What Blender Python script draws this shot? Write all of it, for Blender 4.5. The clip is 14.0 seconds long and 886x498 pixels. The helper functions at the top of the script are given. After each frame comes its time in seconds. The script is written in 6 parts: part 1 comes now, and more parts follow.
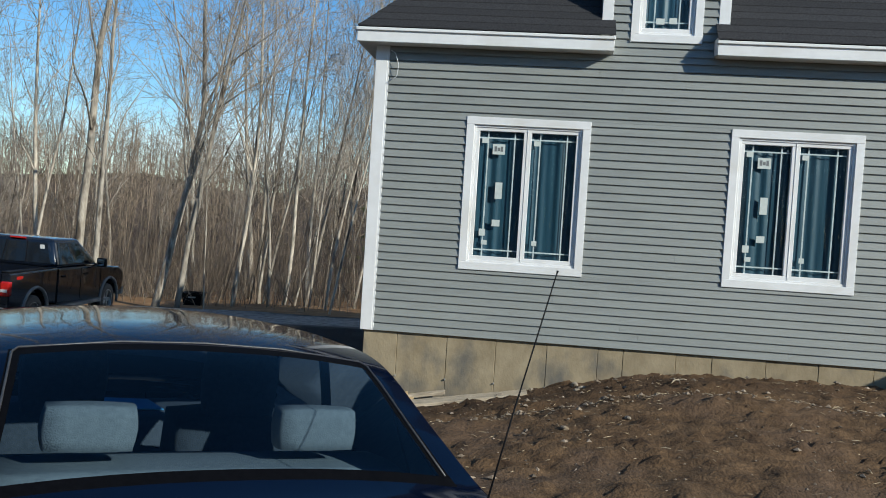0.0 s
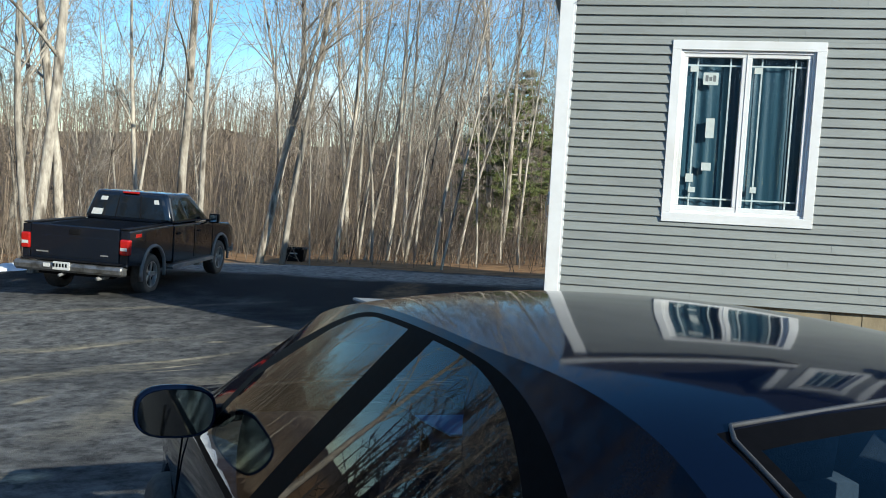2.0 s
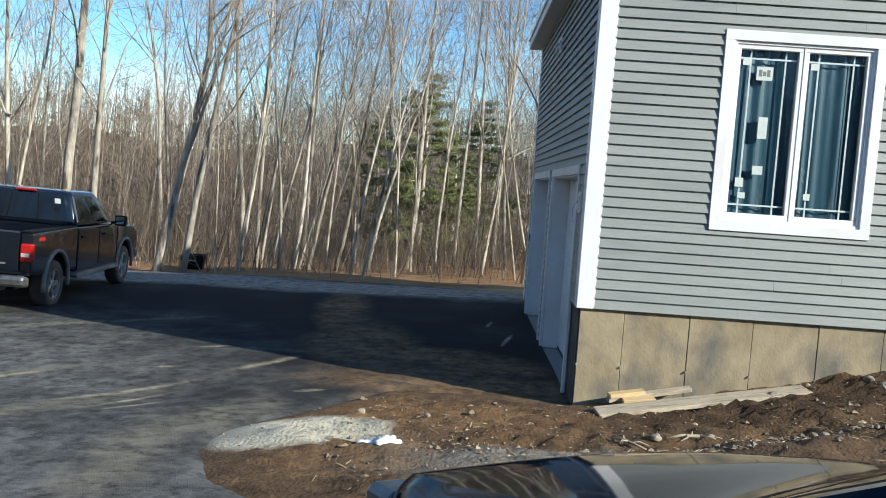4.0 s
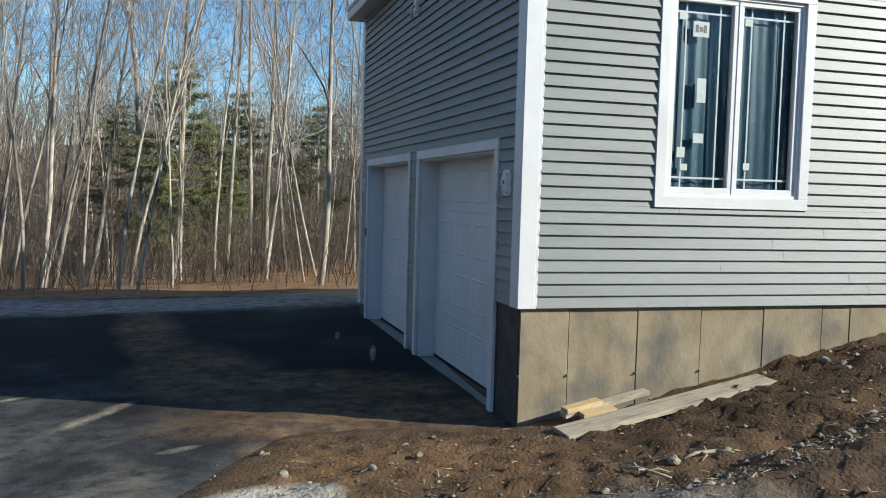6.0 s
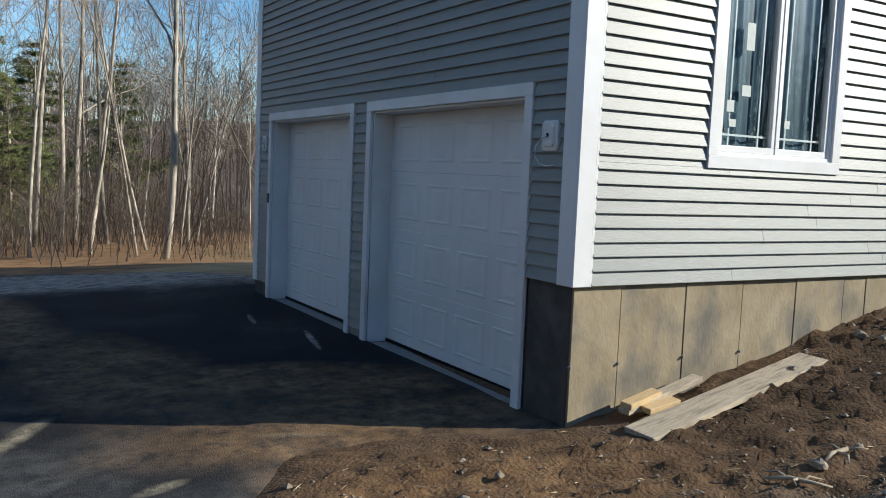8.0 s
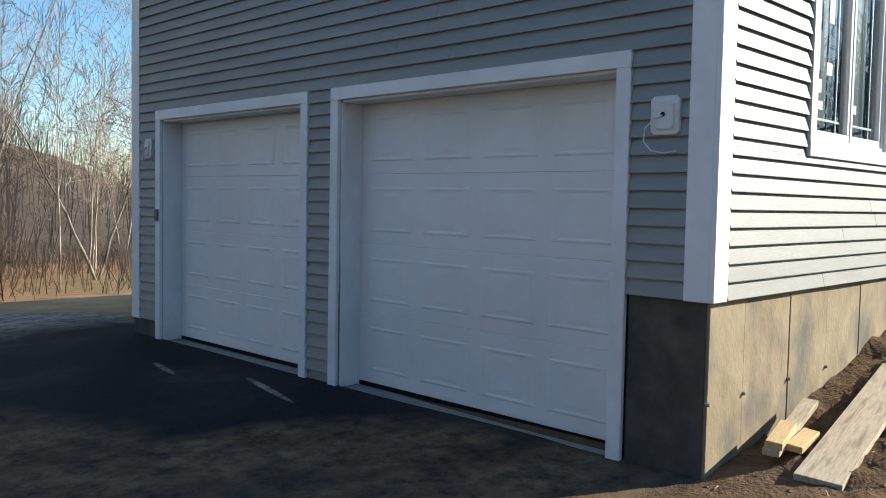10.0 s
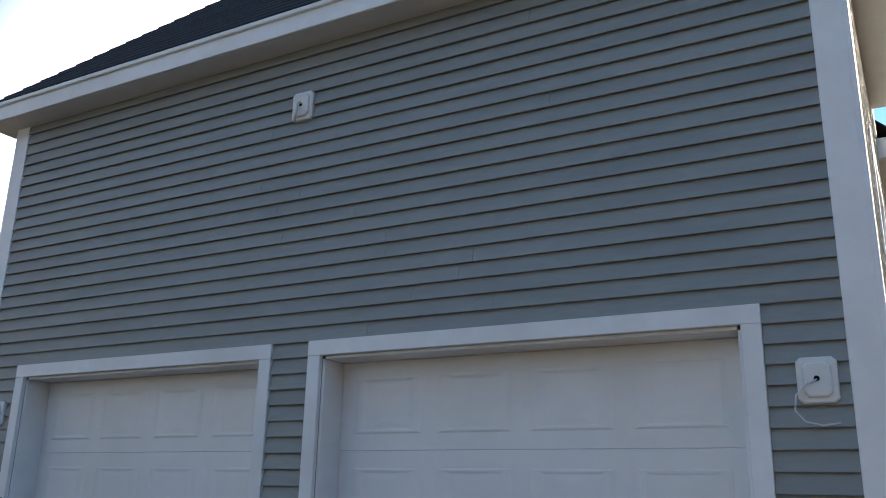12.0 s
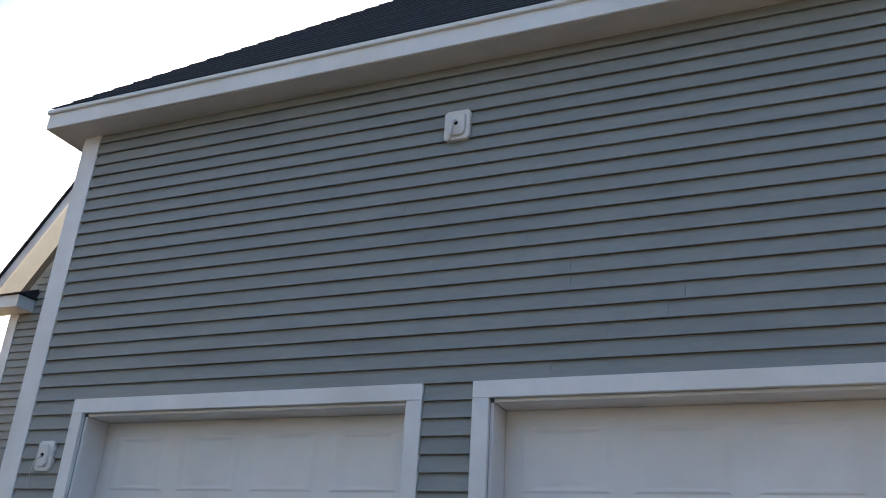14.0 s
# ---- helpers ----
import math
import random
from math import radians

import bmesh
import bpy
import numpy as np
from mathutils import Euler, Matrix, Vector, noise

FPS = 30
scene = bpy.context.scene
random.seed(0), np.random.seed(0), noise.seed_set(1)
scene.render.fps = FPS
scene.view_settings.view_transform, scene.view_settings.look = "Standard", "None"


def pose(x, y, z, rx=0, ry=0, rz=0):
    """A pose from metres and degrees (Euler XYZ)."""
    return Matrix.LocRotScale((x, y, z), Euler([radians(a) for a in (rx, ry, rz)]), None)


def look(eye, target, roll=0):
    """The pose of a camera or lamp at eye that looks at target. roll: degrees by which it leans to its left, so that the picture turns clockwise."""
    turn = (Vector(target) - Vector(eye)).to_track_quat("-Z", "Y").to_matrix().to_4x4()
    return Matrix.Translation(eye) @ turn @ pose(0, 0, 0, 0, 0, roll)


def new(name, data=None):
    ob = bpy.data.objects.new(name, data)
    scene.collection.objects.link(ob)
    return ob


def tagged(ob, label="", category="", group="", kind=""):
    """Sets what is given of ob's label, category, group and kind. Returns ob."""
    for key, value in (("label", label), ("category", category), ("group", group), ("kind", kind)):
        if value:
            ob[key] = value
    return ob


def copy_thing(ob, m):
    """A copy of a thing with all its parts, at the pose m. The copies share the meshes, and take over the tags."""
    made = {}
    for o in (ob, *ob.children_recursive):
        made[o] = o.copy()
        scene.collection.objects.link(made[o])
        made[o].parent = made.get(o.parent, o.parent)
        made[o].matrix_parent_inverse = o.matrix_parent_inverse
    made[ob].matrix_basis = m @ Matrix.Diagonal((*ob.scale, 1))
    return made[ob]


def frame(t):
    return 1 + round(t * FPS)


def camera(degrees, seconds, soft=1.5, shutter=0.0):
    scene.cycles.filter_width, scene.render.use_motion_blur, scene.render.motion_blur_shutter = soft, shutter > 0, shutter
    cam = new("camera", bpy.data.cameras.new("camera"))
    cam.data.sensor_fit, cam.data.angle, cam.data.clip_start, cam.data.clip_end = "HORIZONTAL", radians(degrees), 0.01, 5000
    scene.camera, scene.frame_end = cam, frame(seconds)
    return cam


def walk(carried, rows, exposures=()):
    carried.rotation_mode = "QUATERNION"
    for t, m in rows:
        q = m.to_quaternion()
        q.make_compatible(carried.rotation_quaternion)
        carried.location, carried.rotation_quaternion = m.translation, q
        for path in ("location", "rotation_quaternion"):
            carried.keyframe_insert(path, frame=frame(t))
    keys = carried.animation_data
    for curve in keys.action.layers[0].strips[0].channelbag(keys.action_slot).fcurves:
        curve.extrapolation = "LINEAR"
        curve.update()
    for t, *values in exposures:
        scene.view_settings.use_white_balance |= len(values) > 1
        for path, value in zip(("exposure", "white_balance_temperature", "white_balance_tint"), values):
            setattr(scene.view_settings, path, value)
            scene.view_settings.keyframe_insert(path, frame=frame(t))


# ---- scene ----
cam = camera(55.0, 14.0, soft=1.0)
PATH = [
    (0, (0.25, -0.844, 2.364), (0.037, 1.144, 2.298), 3.6),
    (0.5, (-0.104, -0.607, 2.337), (-0.432, 1.364, 2.234), 2.9),
    (1, (-0.51, -0.27, 2.313), (-1.023, 1.662, 2.232), 1.9),
    (1.5, (-0.904, 0.058, 2.232), (-1.312, 2.012, 2.114), 3.4),
    (2, (-1.28, 0.344, 2.221), (-1.638, 2.303, 2.035), 2.7),
    (2.5, (-1.779, 0.674, 2.165), (-2.09, 2.646, 2.047), 4.1),
    (2.7, (-1.976, 0.754, 2.162), (-2.192, 2.737, 2.017), 3.1),
    (4.8, (-3.48, 2.213, 1.96), (-3.369, 4.204, 1.811), 4.5),
    (5, (-3.618, 2.447, 1.957), (-3.408, 4.429, 1.785), 3.5),
    (5.5, (-3.897, 2.853, 1.895), (-3.596, 4.826, 1.762), 1.8),
    (6, (-4.284, 3.274, 1.837), (-3.717, 5.188, 1.713), 1.6),
    (6.5, (-4.563, 3.698, 1.826), (-3.886, 5.574, 1.681), 1.3),
    (7, (-4.807, 4.217, 1.788), (-4.0, 6.042, 1.661), 2.1),
    (7.5, (-5.174, 4.668, 1.741), (-4.298, 6.459, 1.584), 1.4),
    (8, (-5.372, 5.147, 1.674), (-4.36, 6.863, 1.498), 2.4),
    (8.2, (-5.512, 5.35, 1.656), (-4.409, 7.007, 1.457), 1.9),
    (10.3, (-5.964, 7.673, 1.452), (-4.478, 9.01, 1.375), 1.0),
    (10.5, (-5.961, 7.852, 1.446), (-4.429, 9.136, 1.402), 1.1),
    (11, (-5.998, 8.406, 1.441), (-4.428, 9.617, 1.706), 3.0),
    (11.5, (-6.046, 8.895, 1.383), (-4.394, 9.934, 1.818), 1.3),
    (12, (-6.039, 9.377, 1.412), (-4.367, 10.322, 1.972), 1.3),
    (12.5, (-6.055, 9.809, 1.293), (-4.387, 10.685, 1.965), 3.2),
    (13, (-6.066, 10.241, 1.287), (-4.403, 11.148, 1.927), 2.9),
    (13.5, (-6.011, 10.638, 1.222), (-4.36, 11.511, 1.936), 2.9),
    (14, (-6.077, 11.037, 1.165), (-4.398, 11.79, 1.949), 3.7),
]

EXPOSURES = [(0.0, 0.05, 6200, 3), (1.0, 0.12, 6100, 0), (1.5, 0.36, 6150, 1), (2.0, 0.5, 6250, 1), (2.5, 0.78, 6300, 2), (5.0, 0.5, 6300, 3), (8.0, 0.38, 6400, 6),
             (10.5, 1.0, 7000, 7), (11.0, 1.0, 6950, 5), (12.5, 1.5, 7600, 12), (14.0, 1.62, 7800, 12)]
walk(cam, [(t, look(eye, target, roll)) for t, eye, target, roll in PATH], EXPOSURES)

# ---- sky and sun ----
SUN_DIR = Vector((0.854, -0.52, 0.0)).normalized()
SUN_ELEV = radians(25.5)
world = bpy.data.worlds.new("sky")
scene.world = world
world.use_nodes = True
wn, wl = world.node_tree.nodes, world.node_tree.links
sky = wn.new("ShaderNodeTexSky")
sky.sky_type = "NISHITA"
sky.sun_disc = False
sky.sun_elevation = SUN_ELEV
sky.sun_rotation = math.atan2(SUN_DIR.x, SUN_DIR.y)
sky.air_density, sky.dust_density, sky.ozone_density = 1.0, 0.15, 4.0
# thin white cloud over the clear sky, thicker towards the sun's side
wtc = wn.new("ShaderNodeTexCoord")
wmap = wn.new("ShaderNodeMapping")
wmap.inputs["Scale"].default_value = (1.6, 1.6, 4.5)
wnoise = wn.new("ShaderNodeTexNoise")
wnoise.inputs["Scale"].default_value, wnoise.inputs["Detail"].default_value = 1.8, 8
wramp = wn.new("ShaderNodeValToRGB")
wramp.color_ramp.elements[0].position, wramp.color_ramp.elements[1].position = 0.58, 0.95
wdot = wn.new("ShaderNodeVectorMath")
wdot.operation = "DOT_PRODUCT"
wdot.inputs[1].default_value = (0.80, 0.55, 0.25)
wside = wn.new("ShaderNodeMapRange")
wside.inputs["From Min"].default_value, wside.inputs["From Max"].default_value = 0.875, 0.95
wside.inputs["To Min"].default_value, wside.inputs["To Max"].default_value = 0.0, 1.0
wadd = wn.new("ShaderNodeMath")
wadd.operation, wadd.use_clamp = "ADD", True
wmix = wn.new("ShaderNodeMix")
wmix.data_type = "RGBA"
wmix.inputs["B"].default_value = (9.0, 9.2, 9.6, 1)
bg = wn["Background"]
bg.inputs["Strength"].default_value = 0.13
wl.new(wtc.outputs["Generated"], wmap.inputs["Vector"])
wl.new(wmap.outputs[0], wnoise.inputs["Vector"])
wl.new(wnoise.outputs["Fac"], wramp.inputs[0])
wl.new(wtc.outputs["Generated"], wdot.inputs[0])
wl.new(wdot.outputs["Value"], wside.inputs["Value"])
wl.new(wramp.outputs[0], wadd.inputs[0])
wl.new(wside.outputs[0], wadd.inputs[1])
wl.new(wadd.outputs[0], wmix.inputs["Factor"])
whue = wn.new("ShaderNodeHueSaturation")
whue.inputs["Saturation"].default_value = 1.18
wl.new(sky.outputs[0], whue.inputs["Color"])
wl.new(whue.outputs[0], wmix.inputs["A"])
wl.new(wmix.outputs["Result"], bg.inputs["Color"])
sun = new("sun", bpy.data.lights.new("sun", "SUN"))
sun.data.energy, sun.data.angle, sun.data.color = 5.0, radians(0.6), (1.0, 0.93, 0.83)
sun_from = Vector((SUN_DIR.x * math.cos(SUN_ELEV), SUN_DIR.y * math.cos(SUN_ELEV), math.sin(SUN_ELEV)))
sun.matrix_world = look(sun_from * 60, (0, 0, 0))


# ---- materials ----
def surface(name, dark, light, scale=6.0, rough=0.6, bump=0.0, bump_scale=60.0, metal=0.0, stain=None, stain_scale=0.8,
            stretch=(1, 1, 1), local=False, vary=0.0, coat=0.0, island=0.0, stain_edge=(0.5, 0.68), spec=0.5):
    """Principled material: two colours mixed by fine noise, an optional stain at a larger scale, and a fine bump."""
    m = bpy.data.materials.new(name)
    m.use_nodes = True
    n, l = m.node_tree.nodes, m.node_tree.links
    p = n["Principled BSDF"]
    if local:
        src = n.new("ShaderNodeTexCoord").outputs["Object"]
    else:
        src = n.new("ShaderNodeNewGeometry").outputs["Position"]
    mp = n.new("ShaderNodeMapping")
    mp.inputs["Scale"].default_value = stretch
    l.new(src, mp.inputs["Vector"])
    a = n.new("ShaderNodeTexNoise")
    a.inputs["Scale"].default_value, a.inputs["Detail"].default_value, a.inputs["Roughness"].default_value = scale, 8, 0.65
    l.new(mp.outputs[0], a.inputs["Vector"])
    r = n.new("ShaderNodeValToRGB")
    r.color_ramp.elements[0].position, r.color_ramp.elements[1].position = 0.3, 0.7
    r.color_ramp.elements[0].color, r.color_ramp.elements[1].color = (*dark, 1), (*light, 1)
    l.new(a.outputs["Fac"], r.inputs[0])
    col = r.outputs[0]
    if stain:
        b = n.new("ShaderNodeTexNoise")
        b.inputs["Scale"].default_value, b.inputs["Detail"].default_value = stain_scale, 6
        l.new(mp.outputs[0], b.inputs["Vector"])
        q = n.new("ShaderNodeMapRange")
        q.inputs["From Min"].default_value, q.inputs["From Max"].default_value = stain_edge
        l.new(b.outputs["Fac"], q.inputs["Value"])
        x = n.new("ShaderNodeMix")
        x.data_type = "RGBA"
        x.inputs["B"].default_value = (*stain, 1)
        l.new(q.outputs[0], x.inputs["Factor"])
        l.new(col, x.inputs["A"])
        col = x.outputs["Result"]
    if vary or island:
        if vary:
            o = n.new("ShaderNodeObjectInfo").outputs["Random"]
        else:
            o = n.new("ShaderNodeNewGeometry").outputs["Random Per Island"]
        k = n.new("ShaderNodeMapRange")
        amount = vary or island
        k.inputs["To Min"].default_value, k.inputs["To Max"].default_value = 1 - amount, 1 + amount
        l.new(o, k.inputs["Value"])
        h = n.new("ShaderNodeHueSaturation")
        l.new(k.outputs[0], h.inputs["Value"])
        l.new(col, h.inputs["Color"])
        col = h.outputs[0]
    l.new(col, p.inputs["Base Color"])
    p.inputs["Roughness"].default_value, p.inputs["Metallic"].default_value = rough, metal
    p.inputs["Coat Weight"].default_value = coat
    p.inputs["Specular IOR Level"].default_value = spec
    if bump:
        c = n.new("ShaderNodeTexNoise")
        c.inputs["Scale"].default_value, c.inputs["Detail"].default_value = bump_scale, 6
        l.new(mp.outputs[0], c.inputs["Vector"])
        d = n.new("ShaderNodeBump")
        d.inputs["Strength"].default_value, d.inputs["Distance"].default_value = bump, 0.01
        l.new(c.outputs["Fac"], d.inputs["Height"])
        l.new(d.outputs[0], p.inputs["Normal"])
    return m


def glass(name, tint, rough=0.0, ior=1.45):
    """Thin window glass: mirror reflection by Fresnel over a tinted clear sheet."""
    m = bpy.data.materials.new(name)
    m.use_nodes = True
    n, l = m.node_tree.nodes, m.node_tree.links
    n.remove(n["Principled BSDF"])
    t = n.new("ShaderNodeBsdfTransparent")
    t.inputs[0].default_value = (*tint, 1)
    g = n.new("ShaderNodeBsdfGlossy")
    g.inputs["Roughness"].default_value = rough
    fr = n.new("ShaderNodeFresnel")
    fr.inputs["IOR"].default_value = ior
    x = n.new("ShaderNodeMixShader")
    l.new(fr.outputs[0], x.inputs[0])
    l.new(t.outputs[0], x.inputs[1])
    l.new(g.outputs[0], x.inputs[2])
    l.new(x.outputs[0], n["Material Output"].inputs["Surface"])
    return m


SIDING = surface("vinyl_siding", (0.236, 0.248, 0.233), (0.275, 0.288, 0.271), 9, 0.48, 0.12, 25, stretch=(1, 1, 6), vary=0.035,
                 stain=(0.226, 0.236, 0.223), stain_scale=1.2)
TRIM = surface("white_pvc_trim", (0.74, 0.74, 0.73), (0.82, 0.82, 0.81), 5, 0.42, 0.05, 30, stain=(0.70, 0.69, 0.66), stain_scale=1.5)
SOFFIT = surface("white_soffit", (0.62, 0.62, 0.60), (0.70, 0.70, 0.68), 6, 0.6, 0.05, 40)
DOOR_WHITE = surface("white_steel_door", (0.76, 0.745, 0.725), (0.81, 0.80, 0.78), 4, 0.45, 0.10, 160, stain=(0.72, 0.705, 0.68), stain_scale=1.1)
CONCRETE = surface("poured_concrete", (0.225, 0.178, 0.108), (0.37, 0.305, 0.20), 3.2, 0.9, 0.35, 40, stain=(0.135, 0.125, 0.105), stain_scale=2.6,
                   stretch=(1, 1, 0.7), vary=0.06, stain_edge=(0.52, 0.70))
DARK_CONCRETE = surface("dark_concrete", (0.045, 0.041, 0.035), (0.095, 0.086, 0.072), 5, 0.85, 0.3, 40, stain=(0.13, 0.118, 0.098), stain_scale=2.2, stain_edge=(0.55, 0.75))
SLAB = surface("slab_concrete", (0.20, 0.20, 0.195), (0.29, 0.285, 0.27), 9, 0.85, 0.25, 60, stain=(0.24, 0.22, 0.19), stain_scale=2.0)
SHINGLE = surface("asphalt_shingle", (0.022, 0.022, 0.024), (0.05, 0.05, 0.053), 45, 0.95, 0.5, 120, vary=0.15, spec=0.2)
GLASS = glass("window_glass", (0.82, 0.88, 0.90), 0.0, 1.5)
FILM = surface("blue_protective_sheet", (0.016, 0.060, 0.100), (0.034, 0.098, 0.142), 3, 0.45, 0.2, 8, stretch=(7, 7, 0.5))
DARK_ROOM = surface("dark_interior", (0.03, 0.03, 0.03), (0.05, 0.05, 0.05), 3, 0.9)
STICKER = surface("paper_sticker", (0.50, 0.55, 0.52), (0.62, 0.66, 0.62), 20, 0.7)
STICKER_INK = surface("sticker_ink", (0.12, 0.13, 0.13), (0.22, 0.23, 0.23), 40, 0.7)
MUNTIN = surface("white_grille_bar", (0.62, 0.68, 0.70), (0.68, 0.74, 0.76), 20, 0.5)
LUMBER = surface("weathered_lumber", (0.36, 0.29, 0.20), (0.58, 0.49, 0.36), 10, 0.85, 0.3, 60, stretch=(1.2, 9, 9), local=True,
                 stain=(0.27, 0.22, 0.16), stain_scale=3.0, vary=0.12)
LUMBER_NEW = surface("fresh_lumber", (0.50, 0.35, 0.17), (0.66, 0.48, 0.25), 9, 0.8, 0.25, 60, stretch=(1.2, 9, 9), local=True, vary=0.1)
BLACK = surface("black_plastic", (0.006, 0.006, 0.007), (0.012, 0.012, 0.013), 20, 0.45, 0.1, 90, spec=0.08)
RUBBER = surface("tyre_rubber", (0.055, 0.050, 0.044), (0.11, 0.10, 0.088), 30, 0.9, 0.3, 80)
BARK = surface("pale_grey_bark", (0.20, 0.17, 0.135), (0.56, 0.50, 0.41), 14, 0.95, 0.6, 30, stretch=(1, 1, 0.25), vary=0.32,
               stain=(0.10, 0.08, 0.06), stain_scale=4.5, stain_edge=(0.54, 0.66))
TWIG = surface("brown_twigs", (0.16, 0.132, 0.105), (0.40, 0.34, 0.275), 2, 0.95, vary=0.4)
BRUSH = surface("dry_brush", (0.115, 0.086, 0.060), (0.285, 0.222, 0.162), 0.35, 0.95, island=0.55)
# darker copy of the dry brush: the shade of dense woods as colour
SHADED_BRUSH = surface("shaded_woods", (0.028, 0.023, 0.018), (0.075, 0.06, 0.046), 0.5, 0.95, island=0.4)
NEEDLE = surface("pine_needles", (0.085, 0.105, 0.030), (0.175, 0.19, 0.06), 2.5, 0.8, island=0.3)
SNOW = surface("old_snow", (0.70, 0.73, 0.78), (0.84, 0.86, 0.90), 12, 0.8, 0.4, 30)
STONE = surface("small_stones", (0.12, 0.085, 0.055), (0.32, 0.255, 0.185), 3, 0.9, 0.3, 60, island=0.5)
FIELDSTONE = surface("dusty_fieldstone", (0.19, 0.15, 0.105), (0.36, 0.31, 0.235), 14, 0.9, 0.4, 40, vary=0.2, stain=(0.16, 0.115, 0.07), stain_scale=9)
BLEACHED = surface("bleached_wood", (0.26, 0.21, 0.14), (0.44, 0.37, 0.27), 30, 0.9, 0.3, 80)
STRAW = surface("straw_and_chips", (0.26, 0.19, 0.11), (0.48, 0.38, 0.24), 3, 0.9, island=0.35)


# ---- mesh helpers ----
def part(name, bm, material, parent=None, label="", smooth=False):
    """Links a bmesh as one mesh object, under a thing or a part if one is given."""
    me = bpy.data.meshes.new(name)
    bm.normal_update()
    bm.to_mesh(me)
    bm.free()
    return from_mesh(name, me, material, parent, label, smooth)


def from_mesh(name, me, material, parent=None, label="", smooth=False):
    if material and not me.materials:
        me.materials.append(material)
    if smooth:
        me.polygons.foreach_set("use_smooth", [True] * len(me.polygons))
    ob = new(name, me)
    if parent:
        ob.parent = parent
    if label:
        ob["label"] = label
    return ob


def pydata(name, verts, faces, material, parent=None, label="", smooth=False):
    me = bpy.data.meshes.new(name)
    me.from_pydata(verts, [], faces)
    me.update()
    return from_mesh(name, me, material, parent, label, smooth)


def box(lo, hi, bevel=0.0, bm=None, segments=1):
    """A box from corner to corner, with its edges bevelled."""
    own = bmesh.new()
    c = [(a + b) / 2 for a, b in zip(lo, hi)]
    d = [b - a for a, b in zip(lo, hi)]
    bmesh.ops.create_cube(own, size=1, matrix=Matrix.Translation(c) @ Matrix.Diagonal((*d, 1)))
    if bevel:
        bmesh.ops.bevel(own, geom=own.edges[:], offset=bevel, segments=segments, affect="EDGES", profile=0.5)
    if bm is None:
        return own
    me = bpy.data.meshes.new("tmp")
    own.to_mesh(me)
    own.free()
    bm.from_mesh(me)
    bpy.data.meshes.remove(me)
    return bm


def tube(points, radii, sides=6, verts=None, faces=None, cap=True):
    """Appends a tapered tube along points to vertex and face lists."""
    verts = [] if verts is None else verts
    faces = [] if faces is None else faces
    base = len(verts)
    pts = [Vector(p) for p in points]
    side = None
    for i, p in enumerate(pts):
        d = (pts[min(i + 1, len(pts) - 1)] - pts[max(i - 1, 0)]).normalized()
        if side is None:
            side = d.orthogonal().normalized()
        side = (side - d * side.dot(d)).normalized()
        up = d.cross(side)
        for k in range(sides):
            a = 2 * math.pi * k / sides
            verts.append(tuple(p + (side * math.cos(a) + up * math.sin(a)) * radii[i]))
    for i in range(len(pts) - 1):
        for k in range(sides):
            a, b = base + i * sides + k, base + i * sides + (k + 1) % sides
            faces.append((a, b, b + sides, a + sides))
    if cap:
        faces.append(tuple(base + k for k in reversed(range(sides))))
        faces.append(tuple(base + (len(pts) - 1) * sides + k for k in range(sides)))
    return verts, faces


def empty(name, at=(0, 0, 0)):
    ob = new(name)
    ob.location = at
    return ob


def smoothstep(a, b, v):
    t = min(1.0, max(0.0, (v - a) / (b - a)))
    return t * t * (3 - 2 * t)


# ---- the lie of the land ----
FRONT, SIDE, BACK, RIGHT = 9.5, -1.8, 16.1, 12.0


def lie(x, y):
    """Height of the ground, smooth part."""
    h = 0.04 * (max(min(x, -1.8), -16) + 1.8)
    h += 0.078 * (FRONT - max(y, -6)) * smoothstep(10.6, 8.4, y)
    if y > 17:
        h -= 0.06 * (min(y, 30) - 17) + 0.05 * max(0.0, min(y, 48) - 30)
        h += (8.2 + 2.6 * noise.noise(Vector((x * 0.045, y * 0.045, 2.0)))) * smoothstep(50, 112, math.hypot(x, y)) * smoothstep(30, 12, math.degrees(math.atan2(x, y)))
    if x > -2.6:
        bank = 0.72 * smoothstep(-2.2, 2.6, x)
        h += bank * smoothstep(3.0, 9.3, y) * smoothstep(13, 9.6, y)
    if x < -14:
        h -= 0.05 * (min(-x, 40) - 14)
    return h


ASPHALT_EDGE = [(-1.78, 9.60), (-2.3, 9.78), (-3.0, 10.08), (-3.6, 10.02), (-3.95, 9.55), (-4.3, 8.85), (-4.72, 8.05), (-4.78, 7.3), (-4.4, 6.4), (-3.2, 5.4), (-1.2, 4.9),
                (1.6, 4.2), (3.6, 2.0), (5.0, -3.0), (6.0, -14.0), (-12.6, -14.0), (-13.6, -2.0), (-14.2, 9.0), (-14.5, 17.0), (-13.8, 22.5),
                (-11.2, 24.2), (-7.6, 23.0), (-3.9, 21.0), (-1.2, 19.2), (-1.4, 16.4), (-1.78, 12.0)]


def on_asphalt(x, y):
    """Signed distance to the driveway's edge: positive inside."""
    inside, near = False, 1e9
    n = len(ASPHALT_EDGE)
    for i in range(n):
        (ax, ay), (bx, by) = ASPHALT_EDGE[i], ASPHALT_EDGE[(i + 1) % n]
        if (ay > y) != (by > y) and x < ax + (y - ay) * (bx - ax) / (by - ay):
            inside = not inside
        dx, dy = bx - ax, by - ay
        t = max(0, min(1, ((x - ax) * dx + (y - ay) * dy) / (dx * dx + dy * dy)))
        near = min(near, math.hypot(x - ax - t * dx, y - ay - t * dy))
    return near if inside else -near


